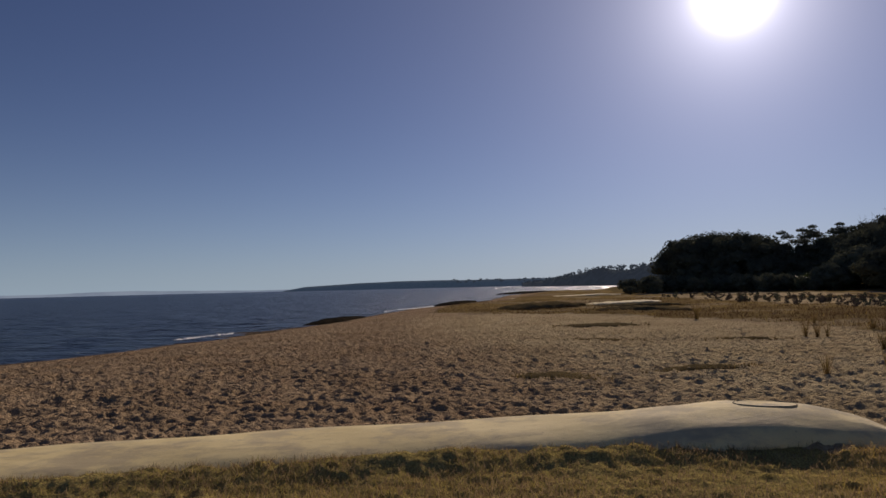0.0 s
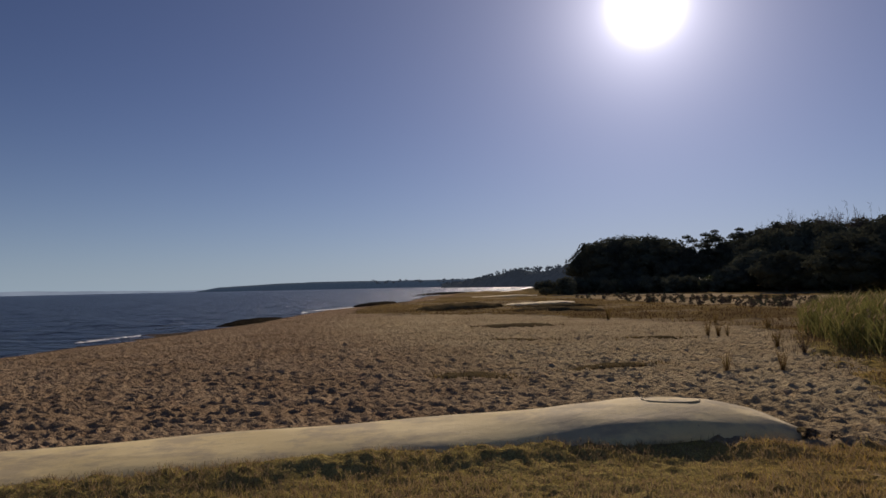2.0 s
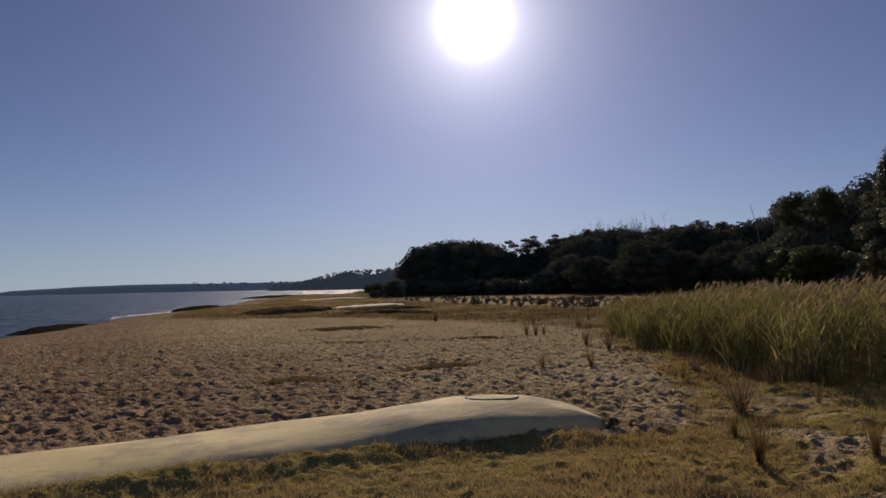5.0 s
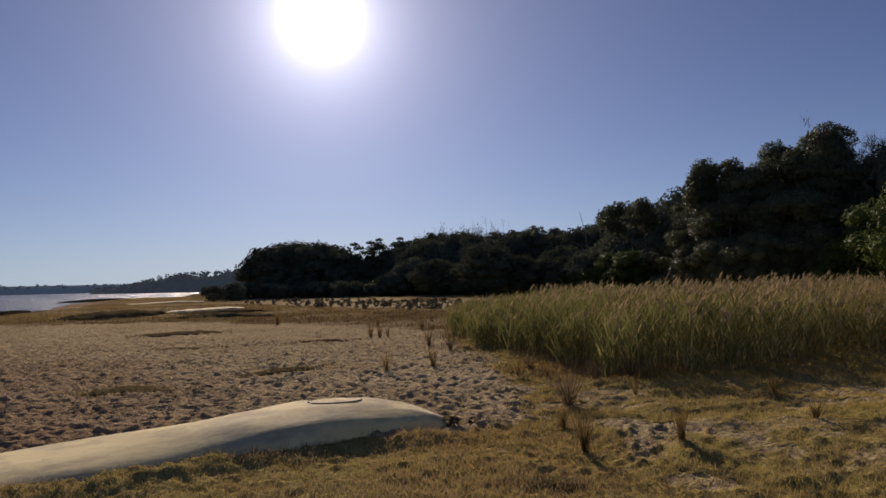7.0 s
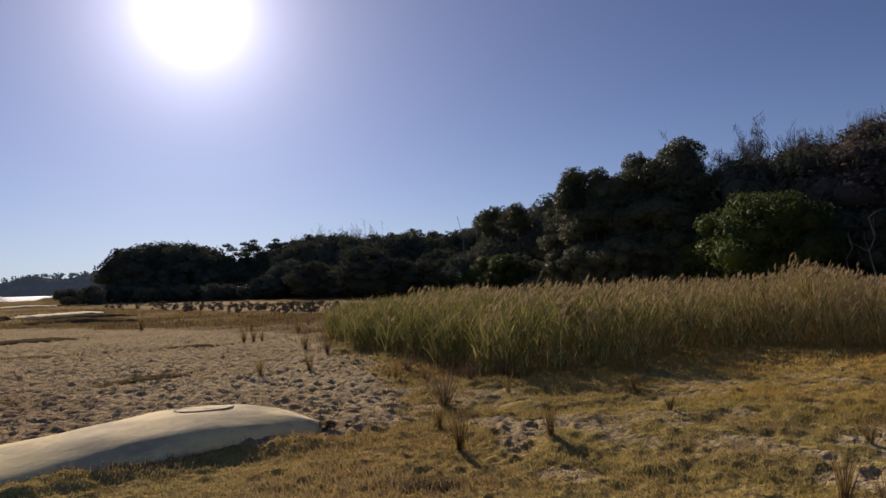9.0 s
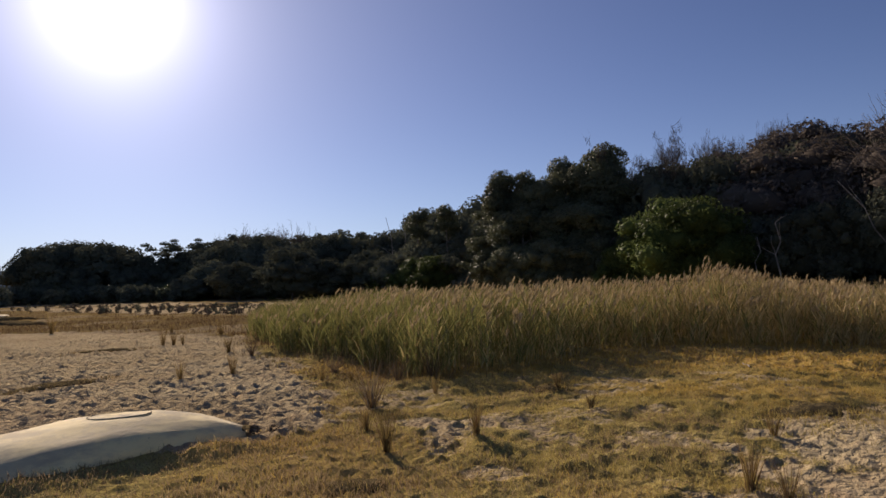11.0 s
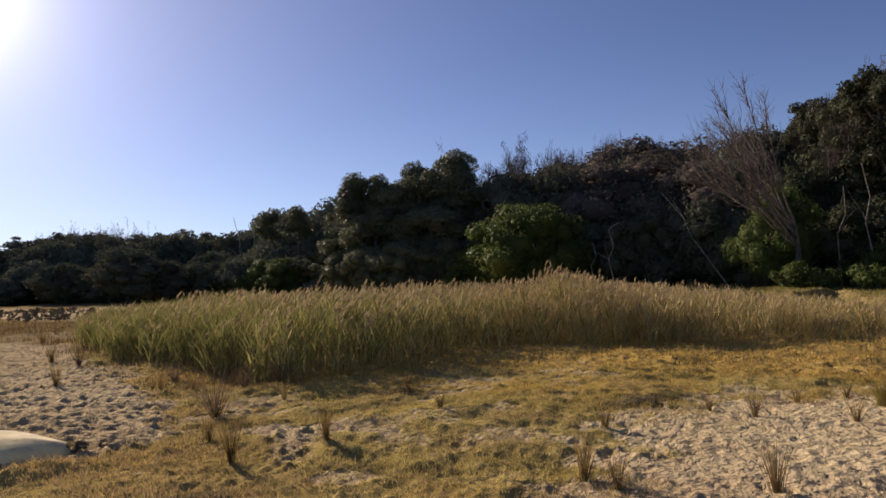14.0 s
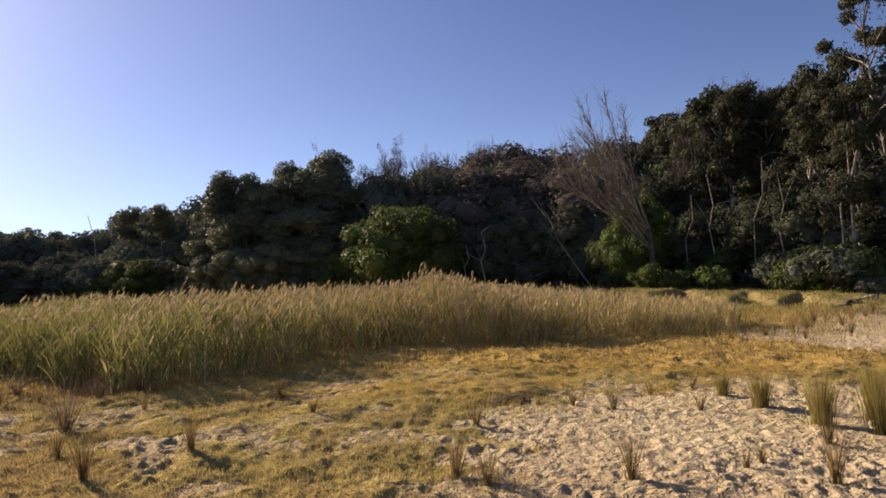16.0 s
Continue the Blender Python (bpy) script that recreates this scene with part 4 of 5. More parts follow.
FAR_BARE = make_bare(73, 9.0, (0, 0), "leafless twiggy tree rising from the far scrub", 3, 0.9, M_TWIGS, None, (0.8, 0.05, -1.2, 2))
ROUND = make_bare(79, 9.0, (0, 0), "leafless round-headed tree above the scrub", 4, 1.0, M_TWIGS, None, (0.55, 0.024, -1.6, 16), 0.36)
THICKETS = [make_tree(75 + i, 9.0, "dome", M_BROWN, M_BARK, "brown half-dead scrub tree with dry twiggy crown", "tree", 5200, 0.82) for i in range(2)]


def make_fan(seed):
    """A big dead tree: a short trunk and long limbs that sweep up and out to one side."""
    g = np.random.default_rng(seed)
    tree = tagged(new("tree"), "big leafless tree sweeping out from the wood", "tree", group="trees of the coastal wood")
    st, limb, tw = Sticks(), Sticks(), Sticks()
    trunk, _ = bent(g, (0, 0, -0.3), (0, 0.04, 1), 4.8, 6, 0.04)
    st.add(trunk, np.linspace(0.24, 0.16, len(trunk)), 7)
    for i in range(13):
        a = radians(16 + 36 * (i + g.random()) / 13)
        start = trunk[int(g.integers(4, 7))]
        d0 = Vector((g.normal(0, 0.22), math.sin(a), math.cos(a)))
        length = 10.0 * g.uniform(0.68, 1.0)
        pts, _d = bent(g, start, d0, length, 8, 0.06, 0.012)
        limb.add(pts, np.linspace(0.10, 0.028, len(pts)), 5)
        for _ in range(17):
            j = int(g.integers(3, 9))
            dd = (pts[min(j, 8)] - pts[j - 1]).normalized()
            sp, sd = bent(g, pts[min(j, 8)], dd + Vector(g.normal(0, 0.32, 3)) + Vector((0, 0.12, 0.18)), g.uniform(1.2, 2.6), 4, 0.08, 0.05)
            tw.add(sp, np.linspace(0.032, 0.013, len(sp)), 3)
            for _ in range(8):
                m = int(g.integers(1, 5))
                tp, _d = bent(g, sp[m], sd + Vector(g.normal(0, 0.38, 3)), g.uniform(0.5, 1.3), 2, 0.08, 0.06)
                tw.add(tp, np.linspace(0.014, 0.007, len(tp)), 3)
    part("trunk", st.mesh("trunk", M_BARK), tree)
    part("limb", limb.mesh("limb", M_TWIG), tree)
    part("twig_crown", tw.mesh("twig_crown", M_TWIG), tree, "fine bare twigs")
    return tree


DEAD = make_fan(85)

WOOD = "trees of the coastal wood"
rnd = random.Random(4)
# how high the tree tops stand above the level of the eye, in degrees, along the wood
TOPS = ((21.8, 2.2), (22.6, 2.84), (24.1, 3.6), (26.2, 3.78), (28.2, 3.47), (30.4, 3.0), (33.4, 2.74), (34.8, 3.5), (37.5, 4.3), (41.2, 4.1), (44.1, 4.2), (46, 4.5), (48.8, 4.1), (51.2, 4.97),
        (52.7, 6.0), (56, 6.2), (57.6, 7.1), (58.4, 8.67), (60.2, 9.16), (62, 8.9), (63.9, 10.1), (67, 10.56), (68.2, 9.5), (69.8, 8.6), (71.5, 9.2), (75, 9.5), (78.5, 9.9), (82.6, 10.6), (85.4, 9.9),
        (90, 10.3), (91.8, 11.2), (95.4, 12.2), (98, 13.1), (99.7, 14.2), (101.7, 13.5), (107, 13.3), (108.3, 17), (111, 18))


def rise(az, r, part_of=1.0):
    """Height of a tree at this place whose top stands at the wood's outline."""
    x, y = at(az, r)
    el = float(np.interp(az, [p[0] for p in TOPS], [p[1] for p in TOPS]))
    return (r * math.tan(radians(el)) + 1.6 - zat(x, y)) * part_of


def plant(kinds, own, az, r, part_of=1.0, wide=1.0):
    h = 1.02 * rise(az, r, part_of) / own
    stand(kinds[rnd.randrange(len(kinds))], az, r, (h * wide, h * wide, h), rnd.uniform(0, 360), WOOD)


# the dark clump on the point
for az, r, f in ((23.5, 122, 0.97), (24.4, 118, 1.0), (25.6, 120, 1.0), (27.0, 117, 1.0), (28.6, 120, 1.0), (30.0, 118, 0.97), (24.9, 128, 0.97), (27.8, 129, 0.98), (23.2, 126, 0.8), (24.3, 114, 0.6), (26.2, 112, 0.55), (29.0, 112, 0.6), (31.0, 117, 0.75)):
    plant(DOMES, 10, az, r, f, 1.15)
stand(UMBRELLA, 31.8, 118, 1.0, 30, WOOD)
stand(UMBRELLA, 34.9, 121, 1.02, 200, WOOD)
# the middle wood, in rows that climb the slope
for i in range(18):
    az = 32.6 + 25 * i / 18
    r = float(forest_r(az))
    plant(DOMES, 10, az, r + rnd.uniform(2, 7), rnd.uniform(0.86, 1.0), 1.05)
    plant(DOMES, 10, az + 0.7, r + 14, rnd.uniform(0.93, 1.03), 1.0)
    plant(DOMES, 10, az + 0.3, r - rnd.uniform(2, 6), rnd.uniform(0.5, 0.75), 1.2)
for az, r, h in ((37.4, 92, 5.0), (41.5, 84, 6.4), (39.4, 90, 4.4), (44.5, 84, 5.0), (50.4, 80, 5), (47.2, 82, 4.6), (33.5, 100, 3.6)):
    stand(DOMES[rnd.randrange(3)], az, r, (h / 7.5, h / 7.5, h / 10), rnd.uniform(0, 360), WOOD)
for az, r, h in ((51.2, 76, 4.6), (53.6, 73, 4.6), (48.8, 80, 4)):
    stand(GREENS[rnd.randrange(2)], az, r, h / 8, rnd.uniform(0, 360), WOOD)
# the tall gums
for az, r, f in ((58.9, 70, 1.0), (60.4, 69, 1.0), (62.2, 68, 1.0), (63.9, 67, 1.0), (65.4, 68, 0.95), (67.0, 66, 1.0), (61.2, 74, 0.97), (64.4, 75, 0.97), (59.4, 77, 0.97), (68.8, 70, 0.97)):
    plant(GUMS, 14, az, r, f * 0.88, 0.8)
for i, (az, r, f, w) in enumerate(((58.7, 68, 0.98, 0.8), (60.2, 68, 1.0, 0.9), (61.6, 69, 0.98, 0.8), (63.9, 67, 1.0, 0.9), (66.7, 66, 1.03, 1.0), (65.2, 67, 0.93, 0.8), (54.6, 78, 1.03, 0.8), (52.6, 84, 1.02, 0.9))):
    plant([HEADS[i % 2]], 14, az, r, f, w)
for az, r, f in ((59.2, 66, 0.6), (60.8, 65, 0.7), (62.6, 64, 0.6), (64.2, 63, 0.66), (65.8, 62, 0.6), (67.4, 61, 0.62), (57.6, 69, 0.7), (66.4, 65, 0.8), (61.8, 66, 0.8)):
    plant(GUMS, 14, az, r, f, 1.25)
for az, r in ((58.6, 74), (60.6, 73), (62.8, 72), (65, 71), (67.2, 70), (69.2, 66)):
    plant(DOMES, 10, az, r, 0.7, 0.9)
for az, r, h in ((58.2, 64, 4.4), (59.8, 62, 5.0), (61.4, 61, 4.6), (63.0, 60, 5.4), (64.6, 60, 4.6), (66.2, 59, 5.0), (67.6, 59, 5.4)):
    stand(BUSHES[rnd.randrange(2)], az, r, h / 8, rnd.uniform(0, 360), WOOD)
for az, r, h in ((70.4, 54.5, 5.6), (72.4, 53, 7.6), (74.4, 53, 7.3), (76.2, 54, 5.6), (68.8, 56, 4.4)):
    stand(GREENS[rnd.randrange(2)], az, r, h / 8, rnd.uniform(0, 360), WOOD)
# brown scrub and bare trees on the hill
for az, r, f in ((76.0, 66, 0.85), (78.2, 64, 0.8), (80.4, 63, 0.85), (82.6, 63, 0.85), (84.6, 62, 0.85), (86.6, 60, 0.85), (79.4, 70, 0.95), (81.2, 72, 1), (82.8, 73, 1), (84.4, 72, 1), (86.0, 70, 1), (88.0, 67, 1), (77.4, 74, 0.97), (74.0, 74, 0.9), (80.2, 76, 1), (89.6, 64, 0.95), (83.6, 67, 0.9), (81.5, 67, 0.9), (78.0, 69, 0.9)):
    plant(THICKETS, 9, az, r, f * 1.03, 1.1)
for az, r in ((76.4, 64), (78.6, 66), (80.8, 66), (83, 66), (85.2, 65), (87.4, 63), (72.2, 66), (74.4, 67), (70.4, 68), (90, 60), (92, 61), (89, 66), (84.2, 75), (80, 80), (76, 78), (72, 78), (88, 74), (92.6, 70)):
    plant(NEARER, 10, az, r, 0.92, 0.9)
plant([ROUND], 9, 69.9, 69, 1.36, 0.8)
for az, r, h in ((75.2, 76, 1.12), (76.6, 77, 1.12), (78.0, 77, 1.1), (79.2, 78, 1.16), (80.4, 78, 1.16), (81.6, 78, 1.12), (83.2, 76, 1.04), (96.6, 56, 1.06), (101.0, 56, 1.06), (70.0, 78, 0.95)):
    plant(BARES, 9, az, r, h, 0.72)
for az, r, h in ((36.8, 116, 1.1), (38.2, 117, 1.15), (40.9, 116, 1.25), (42.2, 115, 1.2)):
    plant([FAR_BARE], 9, az, r, h, 0.7)
for az, r, h in ((77.6, 58, 6), (79.8, 57, 6.2), (82.0, 56, 6.2), (84.2, 56, 6.4), (86.4, 55, 6.0), (88.4, 54, 6.4)):
    stand(NEARER[rnd.randrange(2)], az, r, h / 10, rnd.uniform(0, 360), WOOD)
stand(DEAD, 93.9, 45.2, 0.85, 0, WOOD)
stand(GREENS[0], 91.6, 47, (0.5, 0.5, 0.66), 40, WOOD)
stand(GREENS[1], 93.2, 47.5, (0.52, 0.52, 0.78), 120, WOOD)
# eucalypts above the bank
for az, r, f in ((94.6, 57, 0.97), (96.2, 54, 0.96), (97.8, 53, 0.98), (99.4, 51, 1.0), (100.8, 52, 1.0), (102.4, 51, 0.98), (104.0, 50, 1.0), (105.6, 48, 0.98), (107.2, 47, 1.0), (98.6, 58, 0.98), (101.8, 58, 0.98), (105, 56, 1.0), (95.4, 60, 1.0), (93.4, 60, 0.97), (108.4, 52, 0.9), (103.2, 56, 0.95)):
    plant(TALLS, 15, az, r, f, 0.9)
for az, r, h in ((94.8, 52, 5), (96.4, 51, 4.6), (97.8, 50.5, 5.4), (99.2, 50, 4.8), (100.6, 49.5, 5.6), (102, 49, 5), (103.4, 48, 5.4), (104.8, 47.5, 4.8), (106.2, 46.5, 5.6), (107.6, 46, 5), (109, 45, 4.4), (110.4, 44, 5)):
    stand(SHADED[rnd.randrange(2)], az, r, h / 10, rnd.uniform(0, 360), WOOD)
stand(AIRY, 111.2, 42, (0.7, 0.7, 0.98), 10, WOOD)
stand(TALLS[1], 108.2, 43, 0.72, 75, WOOD)
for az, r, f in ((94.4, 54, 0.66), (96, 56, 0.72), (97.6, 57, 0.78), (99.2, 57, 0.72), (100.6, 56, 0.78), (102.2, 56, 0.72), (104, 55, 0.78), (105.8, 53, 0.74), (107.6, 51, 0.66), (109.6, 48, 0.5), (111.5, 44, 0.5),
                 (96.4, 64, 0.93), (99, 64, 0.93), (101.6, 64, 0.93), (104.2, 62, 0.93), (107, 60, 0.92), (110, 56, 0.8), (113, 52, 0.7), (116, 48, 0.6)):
    plant(SHADED, 10, az, r, f, 0.9)

# bleached dead wood at the edge of the wood


def snag(seed, pts, r, label, forks=3, bark=M_BLEACHED):
    """A dead stem through the given places, with a few broken side branches."""
    g = np.random.default_rng(seed)
    ob = tagged(new("dead_snag"), label, "dead wood", group="dead snags")
    st = Sticks()
    base = Vector(pts[0])
    pts = [Vector(p) - base for p in pts]
    st.add(pts, np.linspace(r, r * 0.45, len(pts)), 6)
    for i in range(forks):
        p = pts[1 + i % (len(pts) - 1)]
        bp, _ = bent(g, p, Vector((g.normal(0, 0.4), g.normal(0, 1.0), g.uniform(0.4, 1.2))), (pts[-1] - pts[0]).length * 0.28, 4, 0.2)
        br = Sticks()
        br.add(bp, np.linspace(r * 0.5, r * 0.15, len(bp)), 4)
        part("side_branch", br.mesh("side_branch", bark), ob)
    part("stem", st.mesh("stem", bark), ob)
    ob.matrix_basis = Matrix.Translation(base)
    return ob


def lean_to(seed, az0, r0, z0, az1, r1, z1, thick, label, forks=3):
    (x0, y0), (x1, y1) = at(az0, r0), at(az1, r1)
    b = zat(x0, y0) + z0
    mid = ((x0 + x1) / 2, (y0 + y1) / 2 + 0.28, (b + z1) / 2 + 0.3)
    q = ((x0 * 0.3 + x1 * 0.7), (y0 * 0.3 + y1 * 0.7) - 0.15, b * 0.3 + z1 * 0.7 + 0.2)
    snag(seed, [(x0, y0, b), mid, q, (x1, y1, z1)], thick * 0.62, label, forks, M_PALE if "gum" in label else M_BLEACHED)


lean_to(1, 80.6, 50, -0.2, 80.1, 50, 5.0, 0.09, "thin bleached forked snag", 4)
lean_to(2, 79.0, 51, -0.2, 78.8, 51, 4.2, 0.08, "thin grey bare snag", 2)
lean_to(3, 89.2, 51, -0.2, 84.3, 52, 7.7, 0.085, "fallen pale tree leaning against the wood", 2)
lean_to(4, 94.4, 47, -0.2, 91.4, 47, 2.6, 0.10, "low bleached branch in front of a green bush", 4)
lean_to(5, 108.0, 41, -0.3, 108.6, 42, 11.5, 0.17, "tall curved pale gum stem", 3)
lean_to(6, 107.4, 41, -0.3, 107.8, 42, 9.0, 0.12, "slender pale gum stem", 2)
lean_to(7, 99.0, 46, -0.3, 98.2, 47, 8.0, 0.09, "slender pale gum stem", 2)
lean_to(8, 101.4, 45.5, -0.3, 102.2, 46, 8.6, 0.09, "slender pale gum stem", 3)
lean_to(9, 103.8, 44, -0.3, 103.2, 45, 7.4, 0.08, "slender pale gum stem", 2)
lean_to(10, 96.6, 47, -0.3, 97.0, 48, 6.8, 0.08, "slender pale gum stem", 2)
lean_to(11, 50.6, 88, -0.2, 49.3, 90, 10.4, 0.10, "bare dead stem above the scrub", 2)
lean_to(12, 51.0, 88, -0.2, 50.8, 90, 10.8, 0.10, "bare dead stem above the scrub", 2)

# low shrubs along the foot of the wood
FOOT = [make_shrub(91 + i, 2.2, (M_LEAF, M_BRIGHT, M_GUM, M_LEAF)[i], "leafy green shrub at the foot of the wood", n=24, per=1000, leaf_len=0.2) for i in range(4)]
for i in range(42):
    az = 57 + 55 * (i + rnd.random()) / 42
    stand(FOOT[rnd.randrange(4)], az, float(forest_r(az)) - rnd.uniform(-3.5, 1.2), rnd.choice((0.45, 0.6, 0.8, 1.1, 1.6)), rnd.uniform(0, 360), "shrubs along the wood")
for i in range(22):
    az = 28 + 28 * (i + rnd.random()) / 22
    stand(FOOT[rnd.randrange(4)], az, float(forest_r(az)) - rnd.uniform(2, 14), rnd.uniform(0.7, 1.5), rnd.uniform(0, 360), "shrubs along the wood")
for i in range(36):
    az = 18.6 + 15.5 * (i + rnd.random()) / 36
    stand(FOOT[rnd.choice((0, 0, 3, 2))], az, rnd.uniform(98, 110), rnd.uniform(0.8, 1.7), rnd.uniform(0, 360), "shrubs along the wood")
for az, r, sc in ((104.4, 40, 1.2), (106.2, 39.5, 1.5), (107.8, 39, 1.3), (93.4, 43.5, 1.0), (95.6, 43, 0.8), (98.4, 42.5, 0.9)):
    stand(FOOT[1], az, r, sc, rnd.uniform(0, 360), "shrubs along the wood")
# small bushes on the pale dune
DUNE = [make_shrub(101 + i, 0.7, (M_LEAF, M_BROWN, M_BROWN)[i], "small dry dune bush on pale sand", tall=1.2, n=14, per=260, leaf_len=0.1) for i in range(3)]
for i in range(210):
    az = 21.2 + 18.2 * rnd.random() ** 0.8
    near = float(np.interp(az, (21.7, 26, 30.6, 35, 39), (77, 60, 51, 45, 43)))
    stand(DUNE[rnd.randrange(3)], az, near * rnd.uniform(0.95, 1.5), rnd.uniform(0.22, 0.72), rnd.uniform(0, 360), "dune bushes")

# ------------------------------------------------------------------ reeds
REED_BED = [(14.2, 17.8), (12.6, 15.2), (11.5, 13.4), (10.8, 11.3), (10.1, 9.3), (9.6, 8), (9.7, 6.9), (10.4, 6.3), (11.5, 6.1), (13.5, 6.5), (14.9, 6.1), (16, 4.8), (17.0, 2.8),
            (17.9, 0), (18.6, -2.4), (22, -4), (27, -3), (28, 4), (27, 12), (23, 20), (18.5, 23)]


def blades(g, base, top_dir, length, width, bend, segs=2):
    """Curved tapered strips: base points, directions, lengths."""
    n = len(base)
    side = np.cross(top_dir, g.normal(size=(n, 3)))
    side /= np.linalg.norm(side, axis=1)[:, None] + 1e-9
    rows = []
    for k in range(segs + 1):
        t = k / segs
        c = base + top_dir * (length * t)[:, None] + bend * (length * t * t)[:, None]
        w = (width * (1 - t) ** 0.7 * 0.5 + 0.0008)[:, None]
        rows += [c - side * w, c + side * w]
    v = np.stack(rows, 1).reshape(-1, 3)
    m = 2 * (segs + 1)
    q = np.concatenate([np.arange(n)[:, None] * m + np.array([[2 * k, 2 * k + 1, 2 * k + 3, 2 * k + 2]]) for k in range(segs)], 0)
    return v, q


def spikes(g, base, tip, width):
    """Single-triangle grass blades."""
    n = len(base)
    side = np.cross(tip - base, g.normal(size=(n, 3)))
    side *= (width / 2) / (np.linalg.norm(side, axis=1)[:, None] + 1e-9)
    return np.stack([base - side, base + side, tip], 1).reshape(-1, 3), np.arange(3 * n).reshape(n, 3)


def gather(pieces):
    vs, qs, ms, n = [], [], [], 0
    for v, q, m in pieces:
        vs.append(v)
        qs.append(q + n)
        ms.append(np.full(len(q), m) if np.isscalar(m) else m)
        n += len(v)
    return np.concatenate(vs), np.concatenate(qs), np.concatenate(ms)


def unit(v):
    return v / (np.linalg.norm(v, axis=1)[:, None] + 1e-9)


def reed_bed():
    g = np.random.default_rng(21)
    n = 26000
    x, y = g.uniform(9, 28.5, n), g.uniform(-5, 23.5, n)
    d = edge_distance(x, y, REED_BED) + (fbm(x * 1.2, y * 1.2, 140) - 0.5) * 1.6
    az = np.degrees(np.arctan2(x, y))
    front = np.clip(1.15 - (-d) / 9, 0.28, 1)
    keep = (d < 0) & (g.random(n) < front * np.where(az > 86, 0.55, 1.0))
    x, y, az, d = x[keep], y[keep], az[keep], d[keep]
    n = len(x)
    tall = np.interp(az, (36, 40, 44, 48, 60, 70, 74, 75.6, 77.6, 79.5, 81, 85, 89, 96), (0.72, 0.82, 1.08, 1.22, 1.26, 1.28, 1.36, 1.62, 1.5, 1.36, 1.22, 1.18, 0.98, 0.66))
    clump = (fbm(x * 0.8, y * 0.8, 150) - 0.5) * 0.5 + (fbm(x * 2.6, y * 2.6, 151, 2) - 0.5) * 0.3
    h = tall * (0.95 + clump + g.normal(0, 0.07, n)) * np.interp(-d, (0, 0.8), (0.72, 1.0))
    z = ground_z(x, y, False)[0]
    base = np.stack([x, y, z - 0.02], 1)
    wind = np.array([0.018, -0.016, 0])
    up = unit(np.stack([g.normal(0, 0.07, n), g.normal(0, 0.07, n), np.ones(n)], 1) + wind * 0.6)
    out = []
    v, q = blades(g, base, up, h, np.full(n, 0.011), wind * 0.35 * np.ones((n, 1)), 2)
    out.append((v, q, 1))
    for k in range(6):
        f = 0.12 + 0.13 * k + g.uniform(-0.05, 0.05, n)
        b = base + up * (h * f)[:, None]
        a = g.uniform(0, 2 * math.pi, n)
        dirs = unit(np.stack([np.cos(a) * 0.36, np.sin(a) * 0.36, g.uniform(0.7, 1.4, n)], 1) + wind)
        v, q = blades(g, b, dirs, g.uniform(0.32, 0.62, n), g.uniform(0.016, 0.03, n), unit(np.stack([np.cos(a), np.sin(a), -0.8 * np.ones(n)], 1)) * 0.26 + wind, 2)
        kind_ = np.tile((g.random(n) < 0.06 + 0.74 * steps(az, 50, 86)).astype(int), 2)
        out.append((v, q, kind_))
    has = g.random(n) < np.interp(az, (48, 62), (0.2, 0.45))
    tip = (base + up * h[:, None] + wind * 0.35 * h[:, None])[has]
    m = len(tip)
    for k in range(3):
        dirs = unit(np.stack([g.normal(0.04, 0.18, m), g.normal(-0.02, 0.18, m), np.ones(m)], 1))
        L = g.uniform(0.16, 0.3, m)[:, None]
        s = unit(np.cross(dirs, g.normal(size=(m, 3)))) * 0.02
        b = tip - dirs * 0.05
        v = np.stack([b, b + dirs * L * 0.45 + s, b + dirs * L + np.array([0.05, -0.03, -0.03]), b + dirs * L * 0.45 - s], 1).reshape(-1, 3)
        out.append((v, np.arange(4 * m).reshape(m, 4), 2))
    v, q, mi = gather(out)
    return mesh_data("reed_bed", v, q, mats=(M_REED, M_STEM, M_PLUME), qmat=mi)


tagged(new("reed_bed", reed_bed()), "dense bed of tall green and straw reeds with feathery tan plumes", "reeds", kind="stuff")

# ------------------------------------------------------------------ turf


